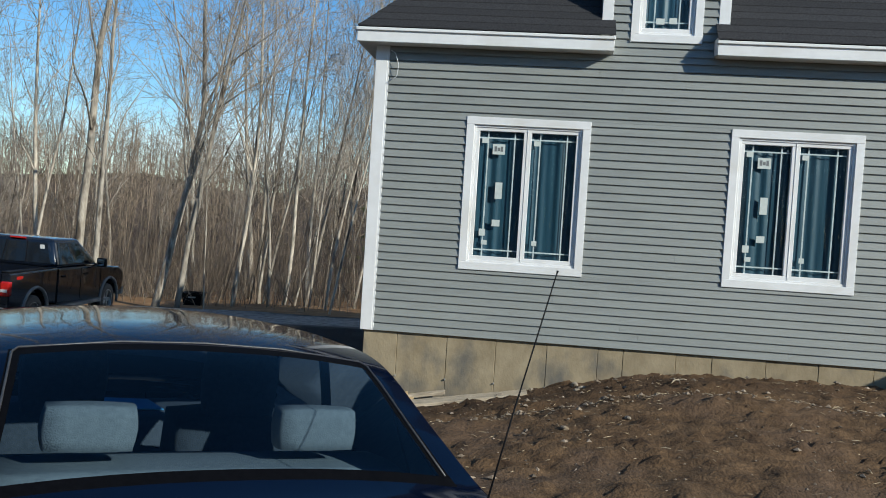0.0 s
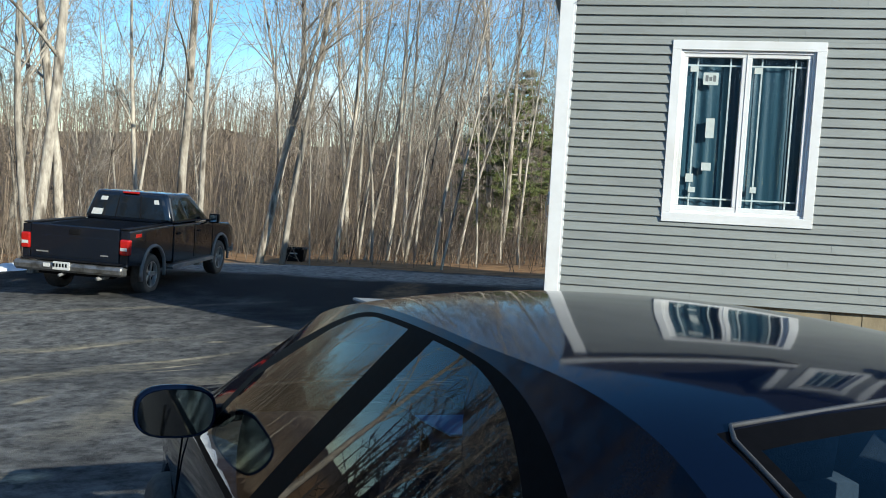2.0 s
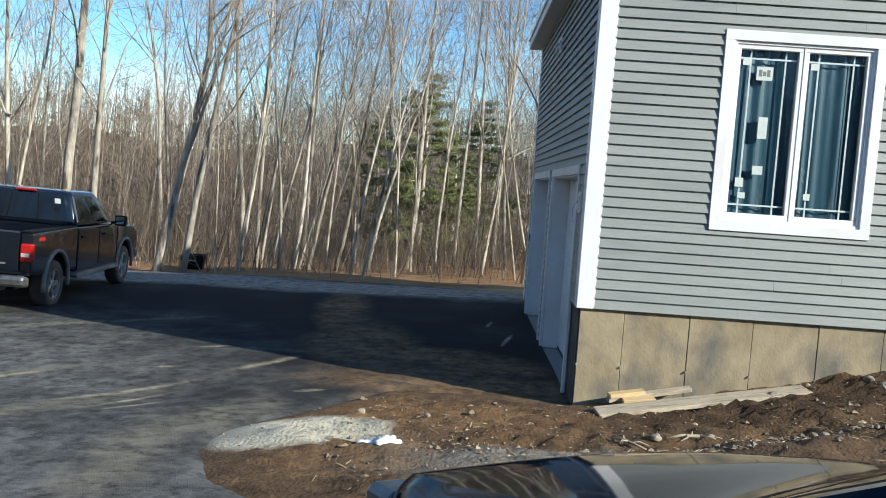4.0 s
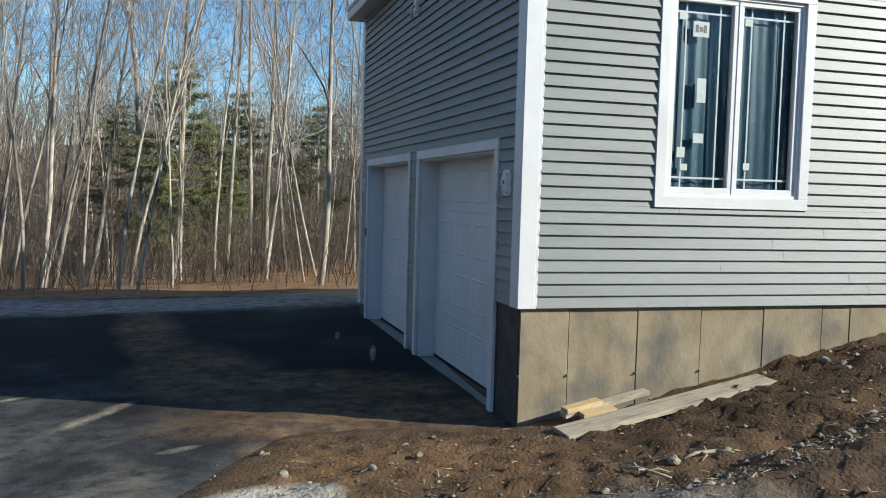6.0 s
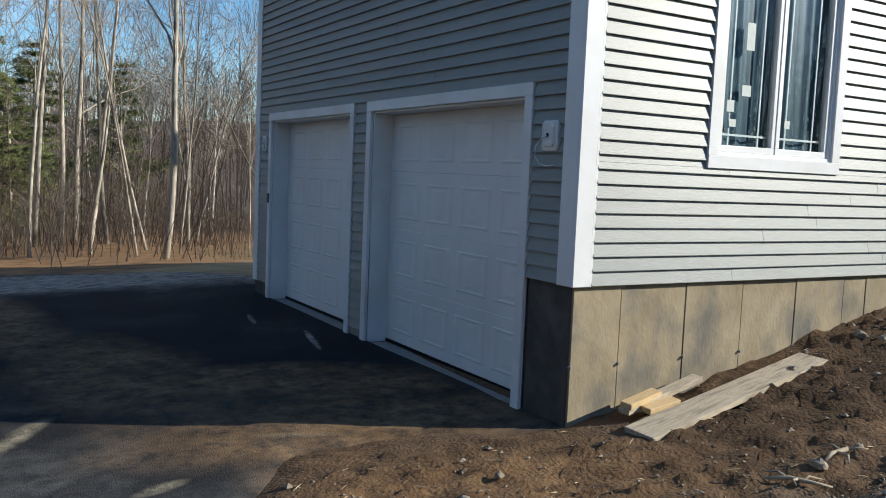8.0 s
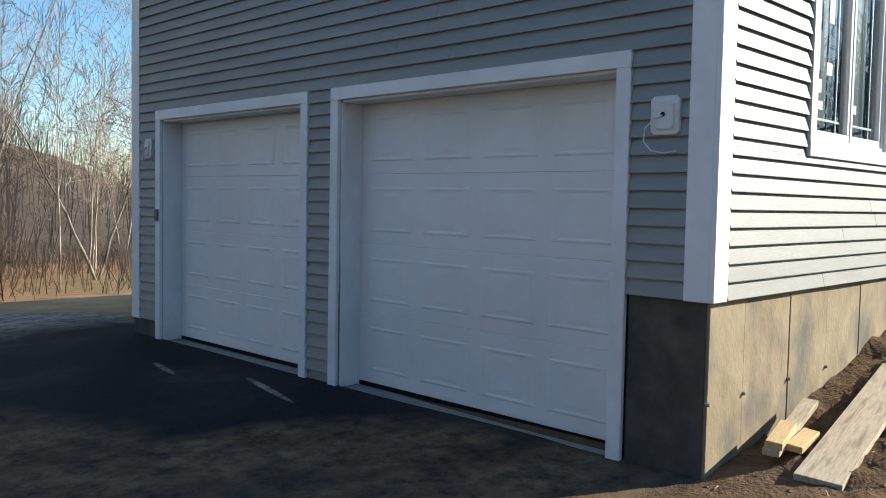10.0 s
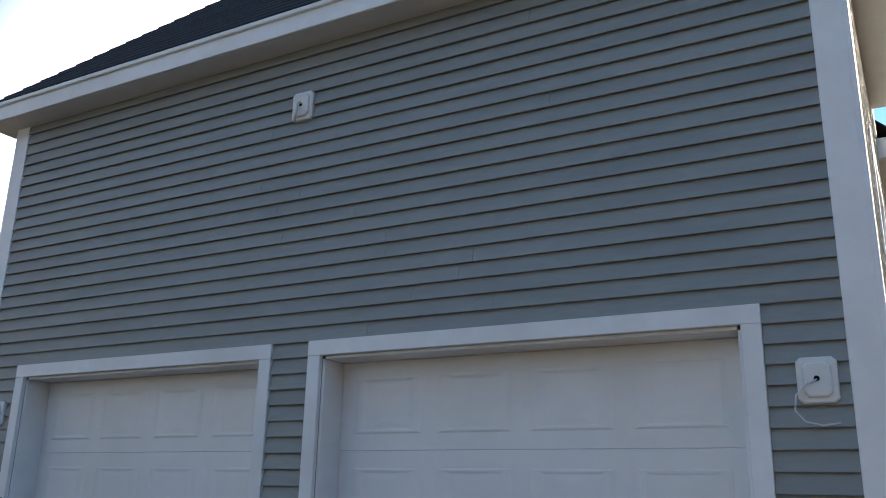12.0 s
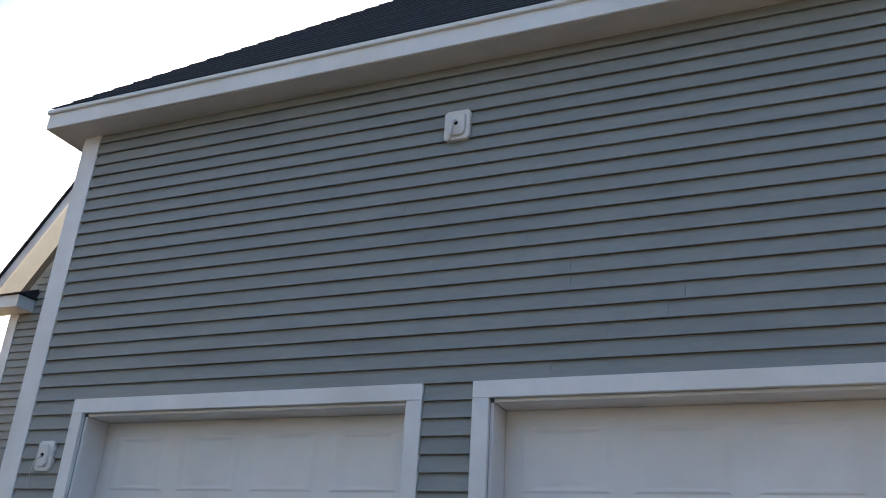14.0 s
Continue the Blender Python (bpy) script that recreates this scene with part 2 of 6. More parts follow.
def soil(x, y):
    """Height of the bare ground with its clods and ruts."""
    h = lie(x, y)
    d = on_asphalt(x, y) if -16 < x < 8 and -15 < y < 24 else -9
    rough = smoothstep(-0.1, -0.7, d)
    if y < 11 and x > -6 and rough > 0:
        v = Vector((x, y, 0))
        h += rough * (0.045 * noise.noise(v * 1.1) + 0.030 * noise.noise(v * 3.1) + 0.075 * abs(noise.noise(v * 6.0)) + 0.030 * noise.noise(v * 13.0))
        h += rough * 0.05 * smoothstep(0.3, 0.0, abs(y - 8.0 - 0.25 * math.sin(x * 0.9))) * -1
        h += rough * 0.045 * smoothstep(0.45, 0.0, abs(y - 7.4 - 0.25 * math.sin(x * 0.9)))
    elif rough > 0:
        h += 0.25 * rough * noise.noise(Vector((x, y, 0)) * 0.25) * smoothstep(20, 30, y)
    return h - 0.05 * smoothstep(-0.25, 0.05, d) + 0.03 * smoothstep(0.9, 0.15, abs(d + 0.35)) * (1 if y < 10 else 0)


def steps(*runs):
    """Grid lines: runs of (start, end, step)."""
    out = []
    for a, b, s in runs:
        k = max(1, round((b - a) / s))
        out += [a + (b - a) * i / k for i in range(k)]
    return out + [runs[-1][1]]


def sheet(name, xs, ys, height, material, keep=None):
    verts = [(x, y, height(x, y)) for y in ys for x in xs]
    w = len(xs)
    faces = [(j * w + i, j * w + i + 1, (j + 1) * w + i + 1, (j + 1) * w + i) for j in range(len(ys) - 1) for i in range(w - 1)
             if keep is None or keep((xs[i] + xs[i + 1]) / 2, (ys[j] + ys[j + 1]) / 2)]
    return pydata(name, verts, faces, material, smooth=True)


def field(name, base, layers, rough=0.95, bump=0.6, bump_scale=40.0, spec=0.25, grain=False):
    """Ground material: a base mottle, over which patches lie. base and each layer's look: (dark, light, scale). A layer: (look, spots, softness, noise),
    its spots ellipses (x, y, half length, half width, degrees); spots None: noise alone, by (scale, low, high) in softness."""
    m = bpy.data.materials.new(name)
    m.use_nodes = True
    n, l = m.node_tree.nodes, m.node_tree.links
    p = n["Principled BSDF"]
    pos = n.new("ShaderNodeNewGeometry").outputs["Position"]

    def mottle(look_):
        dark, light, scale = look_
        a = n.new("ShaderNodeTexNoise")
        a.inputs["Scale"].default_value, a.inputs["Detail"].default_value, a.inputs["Roughness"].default_value = scale, 10, 0.7
        l.new(pos, a.inputs["Vector"])
        r = n.new("ShaderNodeValToRGB")
        r.color_ramp.elements[0].position, r.color_ramp.elements[1].position = 0.32, 0.68
        r.color_ramp.elements[0].color, r.color_ramp.elements[1].color = (*dark, 1), (*light, 1)
        l.new(a.outputs["Fac"], r.inputs[0])
        return r.outputs[0]

    warp = n.new("ShaderNodeTexNoise")
    warp.inputs["Scale"].default_value, warp.inputs["Detail"].default_value = 1.3, 9
    l.new(pos, warp.inputs["Vector"])
    speck = n.new("ShaderNodeTexNoise")
    speck.inputs["Scale"].default_value, speck.inputs["Detail"].default_value, speck.inputs["Roughness"].default_value = 5.5, 10, 0.75
    l.new(pos, speck.inputs["Vector"])
    fine = n.new("ShaderNodeMapRange")
    fine.inputs["From Min"].default_value, fine.inputs["From Max"].default_value = 0.36, 0.58
    fine.inputs["To Min"].default_value = 0.12
    l.new(speck.outputs["Fac"], fine.inputs["Value"])
    col = mottle(base)
    for look_, spots, soft, wild in layers:
        if spots is None:
            scale, low, high = soft
            a = n.new("ShaderNodeTexNoise")
            a.inputs["Scale"].default_value, a.inputs["Detail"].default_value = scale, 8
            l.new(pos, a.inputs["Vector"])
            q = n.new("ShaderNodeMapRange")
            q.inputs["From Min"].default_value, q.inputs["From Max"].default_value = low, high
            q.inputs["To Max"].default_value = wild
            l.new(a.outputs["Fac"], q.inputs["Value"])
            fac = q.outputs[0]
        else:
            fac = None
            for x, y, rx, ry, turn in spots:
                mp = n.new("ShaderNodeMapping")
                mp.vector_type = "TEXTURE"
                mp.inputs["Location"].default_value = (x, y, 0)
                mp.inputs["Rotation"].default_value = (0, 0, radians(turn))
                mp.inputs["Scale"].default_value = (rx, ry, 1e4)
                l.new(pos, mp.inputs["Vector"])
                ln = n.new("ShaderNodeVectorMath")
                ln.operation = "LENGTH"
                l.new(mp.outputs[0], ln.inputs[0])
                w = n.new("ShaderNodeMath")
                w.operation = "MULTIPLY_ADD"
                w.inputs[1].default_value, w.inputs[2].default_value = wild, -0.5 * wild
                l.new(warp.outputs["Fac"], w.inputs[0])
                s = n.new("ShaderNodeMath")
                s.operation = "ADD"
                l.new(ln.outputs["Value"], s.inputs[0])
                l.new(w.outputs[0], s.inputs[1])
                q = n.new("ShaderNodeMapRange")
                q.inputs["From Min"].default_value, q.inputs["From Max"].default_value = 1 + soft, 1 - soft
                l.new(s.outputs[0], q.inputs["Value"])
                if grain:
                    gr = n.new("ShaderNodeMath")
                    gr.operation = "MULTIPLY"
                    l.new(q.outputs[0], gr.inputs[0])
                    l.new(fine.outputs[0], gr.inputs[1])
                    q = gr
                if fac is None:
                    fac = q.outputs[0]
                else:
                    k = n.new("ShaderNodeMath")
                    k.operation = "MAXIMUM"
                    l.new(fac, k.inputs[0])
                    l.new(q.outputs[0], k.inputs[1])
                    fac = k.outputs[0]
        x = n.new("ShaderNodeMix")
        x.data_type = "RGBA"
        l.new(fac, x.inputs["Factor"])
        l.new(col, x.inputs["A"])
        l.new(mottle(look_), x.inputs["B"])
        col = x.outputs["Result"]
    l.new(col, p.inputs["Base Color"])
    p.inputs["Roughness"].default_value = rough
    p.inputs["Specular IOR Level"].default_value = spec
    c = n.new("ShaderNodeTexNoise")
    c.inputs["Scale"].default_value, c.inputs["Detail"].default_value = bump_scale, 8
    l.new(pos, c.inputs["Vector"])
    d = n.new("ShaderNodeBump")
    d.inputs["Strength"].default_value, d.inputs["Distance"].default_value = bump, 0.03
    l.new(c.outputs["Fac"], d.inputs["Height"])
    l.new(d.outputs[0], p.inputs["Normal"])
    return m


DIRT = ((0.040, 0.022, 0.011), (0.18, 0.108, 0.054), 5.5)
SOIL = field("bare_soil", DIRT, [
    (((0.075, 0.045, 0.025), (0.16, 0.10, 0.06), 6.0), None, (0.9, 0.52, 0.62), 0.85),
    (((0.045, 0.024, 0.012), (0.11, 0.066, 0.034), 5.0), [(1.0, 8.75, 3.4, 0.42, 3), (-1.2, 8.6, 0.8, 0.35, 20)], 0.35, 1.2),
    (((0.09, 0.048, 0.022), (0.23, 0.135, 0.064), 3.0), [(-2.9, 8.75, 1.25, 0.5, -12)], 0.3, 1.0),
    (((0.10, 0.085, 0.068), (0.27, 0.235, 0.19), 22.0), [(-2.3, 7.1, 0.9, 0.5, 15)], 0.5, 1.8),
    (((0.36, 0.325, 0.245), (0.54, 0.49, 0.38), 9.0), [(-4.12, 7.80, 0.76, 0.52, 45)], 0.10, 0.8),
    (((0.15, 0.082, 0.038), (0.36, 0.21, 0.10), 2.2), [(-6.0, 60.0, 130, 39, 0)], 0.03, 0.3),
    (((0.065, 0.047, 0.034), (0.135, 0.098, 0.070), 0.35), [(-6.0, 262.0, 700, 216, 0)], 0.02, 0.1),
    (((0.22, 0.165, 0.085), (0.40, 0.31, 0.17), 1.6), [(0.6, 19.8, 3.4, 2.4, 10)], 0.2, 0.6),
    (((0.12, 0.11, 0.05), (0.22, 0.19, 0.09), 0.7), [(14.0, 26.0, 12, 6, 0)], 0.2, 0.5),
], bump=0.6, bump_scale=36)
ASPHALT = field("new_asphalt", ((0.012, 0.012, 0.0135), (0.032, 0.032, 0.033), 38.0), [
    (((0.045, 0.045, 0.044), (0.10, 0.10, 0.096), 5.0), None, (0.6, 0.50, 0.70), 0.4),
    # dusty grey over the sunlit part: its brightness in sun is painted in
    (((0.10, 0.10, 0.097), (0.22, 0.215, 0.20), 3.2), [(-8.4, 4.7, 6.0, 4.3, 20), (-9.8, 10.8, 4.6, 3.0, -30)], 0.45, 1.2),
    (((0.11, 0.10, 0.078), (0.27, 0.24, 0.18), 5.0), [(-5.08, 6.9, 1.3, 0.26, 96), (-4.9, 8.5, 0.85, 0.30, 75), (-6.6, 8.2, 1.6, 0.22, 60), (-8.4, 9.4, 1.8, 0.16, 38),
        (-9.6, 12.4, 2.6, 0.14, 30), (-8.8, 6.4, 1.5, 0.25, 70), (-6.2, 4.6, 1.3, 0.3, 110), (-10.6, 8.6, 2.0, 0.2, 55)], 0.55, 1.6),
    # sandy streaks; the two turned -20 and -31 paint the sunlit edge
    (((0.20, 0.17, 0.11), (0.50, 0.43, 0.30), 4.0), [(-6.1, 9.42, 0.62, 0.055, 50), (-5.9, 9.0, 0.36, 0.035, 62), (-5.05, 10.96, 0.42, 0.075, 56), (-5.75, 8.77, 0.24, 0.03, 55),
        (-5.9, 11.82, 0.15, 0.04, 20), (-6.1, 10.6, 0.13, 0.04, 10), (-4.35, 9.78, 0.13, 0.05, 20), (-6.07, 6.87, 0.17, 0.05, 90), (-6.9, 7.78, 0.24, 0.04, 78), (-4.56, 4.74, 0.13, 0.1, 40),
        (-3.47, 10.28, 0.30, 0.035, -20), (-2.28, 9.61, 0.42, 0.03, -31), (-7.6, 9.9, 0.5, 0.05, 44), (-8.8, 8.1, 0.4, 0.06, 60)], 0.6, 1.0),
    (((0.10, 0.062, 0.033), (0.27, 0.175, 0.098), 2.2), [(-3.1, 10.3, 1.3, 0.75, -14), (-4.2, 12.4, 0.65, 1.4, 0), (-4.8, 15.2, 0.4, 2.0, 6), (-3.3, 11.9, 1.2, 0.35, -20),
        (-2.9, 11.3, 1.0, 0.4, -25), (-2.8, 9.5, 1.0, 0.35, -8)], 0.35, 1.0),
    (((0.25, 0.24, 0.22), (0.40, 0.38, 0.35), 8.0), [(-2.25, 12.9, 0.035, 0.42, -12), (-2.45, 14.2, 0.03, 0.25, -10),
        # far strip: sunlit asphalt painted as a lighter grey
        (-4.6, 19.2, 4.6, 1.7, -15), (-9.8, 21.2, 3.6, 2.2, -10)], 0.25, 0.7),
], rough=0.9, bump=0.35, bump_scale=90, spec=0.10, grain=True)

# ---- ground ----
gx = steps((-420, -120, 50), (-120, -40, 8), (-40, -16, 2), (-16, -6, 0.4), (-6, 6.5, 0.07), (6.5, 20, 0.8), (20, 60, 5), (60, 420, 45))
gy = steps((-300, -60, 60), (-60, -16, 6), (-16, 3, 0.8), (3, 6, 0.12), (6, 9.7, 0.06), (9.7, 24, 0.5), (24, 60, 1.5), (60, 140, 8), (140, 460, 40))
ground = tagged(sheet("ground", gx, gy, soil, SOIL), "bare brown soil with clods, gravel and leaf litter", "ground", kind="structure")
dx_ = steps((-16, -6.5, 0.5), (-6.5, -1.7, 0.1), (-1.7, 6.5, 0.5))
dy_ = steps((-15, 4.5, 0.5), (4.5, 10, 0.1), (10, 25, 0.3))


def paving(x, y):
    d = on_asphalt(x, y)
    e = 0.10 * noise.noise(Vector((x * 2.2, y * 2.2, 3)))
    return lie(x, y) + 0.012 - 0.35 * max(0.0, -(d + e)) + 0.012 * noise.noise(Vector((x * 0.7, y * 0.7, 9)))


driveway = tagged(sheet("driveway", dx_, dy_, paving, ASPHALT, lambda x, y: on_asphalt(x, y) > -0.6 and (x < SIDE + 0.02 or y < 7 or y > BACK)),
                  "fresh black asphalt driveway with sandy dust, dirt and painted sunlit patches", "driveway", kind="structure")

# ---- house: walls, siding, trim ----
COURSE, FOUND, SOFFIT_Z = 0.0975, 0.97, 4.46


def on_front(u, o, z):
    return (u, FRONT - o, z)


def on_side(u, o, z):
    return (SIDE - o, u, z)


def on_wing(u, o, z):
    return (1.2 - o, u, z)


def split(lo, hi, holes):
    """Free stretches of lo..hi between holes (a, b)."""
    out, at = [], lo
    for a, b in sorted(holes):
        if a > at:
            out.append((at, min(a, hi)))
        at = max(at, b)
    if at < hi:
        out.append((at, hi))
    return [(a, b) for a, b in out if b - a > 0.004]


def wall_core(name, place, u0, u1, z0, z1, holes, thick, material, label):
    """The wall's body: blocks round the openings, in one mesh."""
    bm = bmesh.new()
    cuts = sorted({z0, z1, *[z for h in holes for z in h[2:] if z0 < z < z1]})
    for a, b in zip(cuts, cuts[1:]):
        mid = (a + b) / 2
        for p, q in split(u0, u1, [h[:2] for h in holes if h[2] < mid < h[3]]):
            c = [place(u, o, z) for u in (p, q) for o in (0, -thick) for z in (a, b)]
            box([min(v[i] for v in c) for i in range(3)], [max(v[i] for v in c) for i in range(3)], 0, bm)
    return tagged(part(name, bm, material), label, "wall", kind="structure")


def siding(wall, place, u0, u1, z0, z1, holes, seed, top=None, seam=3.6):
    """Lapped courses from z0 up, cut round the openings; every board is a piece of the wall."""
    rnd = random.Random(seed)
    k = 0
    while z0 + k * COURSE < z1 - 0.005:
        base = z0 + k * COURSE
        cuts = sorted({base, min(base + COURSE, z1), *[z for h in holes for z in h[2:] if base + 0.004 < z < base + COURSE - 0.004 and z < z1]})
        for a, b in zip(cuts, cuts[1:]):
            mid = (a + b) / 2
            end = u1 if top is None else min(u1, top(mid))
            for p, q in split(u0, end, [h[:2] for h in holes if h[2] < mid < h[3]]):
                joints = [p]
                at = p + rnd.uniform(1.0, seam)
                while at < q - 0.5:
                    joints.append(at)
                    at += seam
                joints.append(q)
                for i, (g, h) in enumerate(zip(joints, joints[1:])):
                    out = [0.026 - 0.021 * (z - base) / COURSE for z in (a, b)]
                    lift = 0.0012 * (i % 2)
                    v = [place(u, o, z) for u in (g, h - 0.001) for o, z in ((0, a + 0.004), (out[0] + lift, a), (out[0] + lift, a + 0.004), (out[1] + lift, b), (0, b))]
                    f = [(0, 1, 6, 5), (1, 2, 7, 6), (2, 3, 8, 7), (3, 4, 9, 8), (0, 4, 3, 2, 1), (5, 6, 7, 8, 9)]
                    pydata("siding_board", v, f, SIDING, wall)
        k += 1


def slab_board(name, place, u0, u1, o0, o1, z0, z1, material, parent=None, bevel=0.003, label=""):
    c = [place(u, o, z) for u in (u0, u1) for o in (o0, o1) for z in (z0, z1)]
    return part(name, box([min(v[i] for v in c) for i in range(3)], [max(v[i] for v in c) for i in range(3)], bevel), material, parent, label)


WINDOWS = [(-0.66, 0.83, 1.795, 3.65), (2.46, 3.96, 1.795, 3.65), (1.214, 2.043, 4.62, 5.95)]
DOORS = [(10.01, 12.71, 0.0, 2.336), (13.01, 15.58, 0.0, 2.336)]
CASE = 0.095
win_holes = [(a + CASE, b - CASE, c + CASE, d - CASE) for a, b, c, d in WINDOWS]
door_holes = [(a + CASE, b - CASE, -0.4, d - CASE) for a, b, c, d in DOORS]
DORMER = (0.87, 2.35)

wall_front = wall_core("wall_front", on_front, SIDE, RIGHT, FOUND, SOFFIT_Z, win_holes, 0.16, SIDING, "grey vinyl-sided front wall in full sun")
wall_dormer = wall_core("wall_dormer", on_front, DORMER[0], DORMER[1], SOFFIT_Z, 6.4, win_holes, 0.16, SIDING, "grey vinyl-sided dormer wall")
wall_garage = wall_core("wall_garage", on_side, FRONT + 0.16, BACK, FOUND, SOFFIT_Z, door_holes, 0.16, SIDING, "grey vinyl-sided garage wall in shade")
wall_pier = wall_core("wall_garage_pier", on_side, 12.60, 13.12, -0.1, FOUND, [], 0.16, SIDING, "sided pier between the garage doors")
siding(wall_front, on_front, SIDE + 0.14, RIGHT, FOUND, SOFFIT_Z, WINDOWS, 1)
siding(wall_dormer, on_front, DORMER[0] + 0.13, DORMER[1] - 0.13, SOFFIT_Z, 6.3, WINDOWS, 2)
siding(wall_garage, on_side, FRONT + 0.15, BACK - 0.15, FOUND, SOFFIT_Z, [(a, b, -1, d) for a, b, c, d in DOORS], 3)
siding(wall_pier, on_side, 12.71, 13.01, FOUND - 9 * COURSE, FOUND, [], 4)
wall_far = wall_core("wall_garage_far", on_side, 15.49, BACK, 0.0, FOUND, [], 0.16, SIDING, "sided strip of wall beyond the far garage door")
siding(wall_far, on_side, 15.58, BACK - 0.15, FOUND - 8 * COURSE, FOUND, [], 5)
for name, place, u0, u1, side_of in (("corner_board_front", on_front, SIDE - 0.026, SIDE + 0.12, 0), ("corner_board_garage", on_side, FRONT, FRONT + 0.15, 0),
                                     ("corner_board_far", on_side, BACK - 0.15, BACK + 0.02, 0)):
    tagged(slab_board(name, place, u0, u1, -0.005, 0.026, FOUND - (0.79 if u0 > 15 else 0.005), SOFFIT_Z, TRIM, bevel=0.004), "white corner trim board", "trim", kind="structure")
tagged(slab_board("corner_channel", on_front, SIDE + 0.1205, SIDE + 0.142, -0.005, 0.022, FOUND - 0.005, SOFFIT_Z, TRIM, bevel=0.002), "narrow white siding channel", "trim",
       kind="structure")
for a in (DORMER[0], DORMER[1] - 0.13):
    tagged(slab_board("dormer_board", on_front, a, a + 0.13, -0.005, 0.026, 4.74, 6.3, TRIM), "white dormer corner board", "trim", kind="structure")

# the foundation: poured panels with open form joints
foundation = tagged(empty("foundation"), "stained poured concrete foundation with form joints", "foundation", kind="structure")
at, widths, n = SIDE + 0.02, (0.42, 0.62, 0.60, 0.62, 0.61, 0.30, 0.62), 0
while at < RIGHT:
    w = widths[n % len(widths)]
    bm = box((at + (0.002 if n else 0.0), FRONT + 0.012 + 0.004 * (n % 2), -1.0), (at + w - 0.002, FRONT + 0.22, FOUND + 0.01), 0.004)
    p = part("concrete_panel", bm, CONCRETE, foundation)
    if n < 9:
        for z in (0.42,):
            bm = bmesh.new()
            bmesh.ops.create_cone(bm, cap_ends=True, segments=8, radius1=0.014, radius2=0.009, depth=0.03,
                                  matrix=Matrix.Translation((at, FRONT + 0.008, z)) @ Matrix.Rotation(radians(90), 4, "X"))
            part("form_tie", bm, SLAB, p)
    at, n = at + w, n + 1
part("footing_core", box((SIDE + 0.3, FRONT + 0.03, -1.0), (RIGHT, FRONT + 0.19, FOUND)), CONCRETE, foundation)
# the garage-side panels and their facing take a darker concrete than the front
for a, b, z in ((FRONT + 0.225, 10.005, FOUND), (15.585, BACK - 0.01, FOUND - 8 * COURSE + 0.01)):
    part("concrete_panel", box((SIDE - 0.004 if z < 0.5 else SIDE + 0.02, a, -1.0), (SIDE + (-0.001 if z < 0.5 else 0.22), b, z), 0.001), DARK_CONCRETE, foundation)
part("dark_facing", box((SIDE + 0.009, FRONT + 0.03, -1.0), (SIDE + 0.0195, 10.004, FOUND - 0.006), 0.001), DARK_CONCRETE, foundation, "dark face of the foundation")
part("concrete_pier", box((SIDE + 0.02, 12.6, -1.0), (SIDE + 0.2, 13.12, FOUND - 9 * COURSE + 0.01), 0.004), CONCRETE, foundation)
part("back_panel", box((SIDE + 0.03, BACK - 0.2, -1.5), (1.2, BACK - 0.01, FOUND), 0.004), CONCRETE, foundation)
garage_slab = tagged(part("garage_slab", box((SIDE - 0.05, 10.01, -0.5), (SIDE + 2.0, 15.58, -0.004), 0.01), SLAB), "grey concrete slab edge at the garage doors", "slab",
                     kind="structure")
# added board, unseen: keeps light from leaking round the garage doors
tagged(part("garage_light_stop", box((SIDE + 0.30, FRONT + 0.3, -0.3), (SIDE + 0.34, BACK - 0.3, 2.7)), DARK_ROOM), "dark board added inside the garage to stop light leaks", "wall", kind="structure")
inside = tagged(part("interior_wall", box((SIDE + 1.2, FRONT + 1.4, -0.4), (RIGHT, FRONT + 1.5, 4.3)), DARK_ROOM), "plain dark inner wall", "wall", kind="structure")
tagged(part("wall_back", box((SIDE + 0.02, BACK - 0.16, FOUND), (1.2, BACK, SOFFIT_Z)), SIDING), "grey sided back wall", "wall", kind="structure")
tagged(part("wall_end", box((RIGHT, FRONT, -1), (RIGHT + 0.16, BACK, SOFFIT_Z)), SIDING), "grey sided end wall", "wall", kind="structure")
# unseen wall of unknown kind, added only for its shadow on the front wall
tagged(part("wall_porch", box((6.4, 8.05, -0.2), (6.56, FRONT - 0.03, 2.0)), SIDING), "plain low grey wall, unseen, added to cast a shadow", "wall", kind="structure")


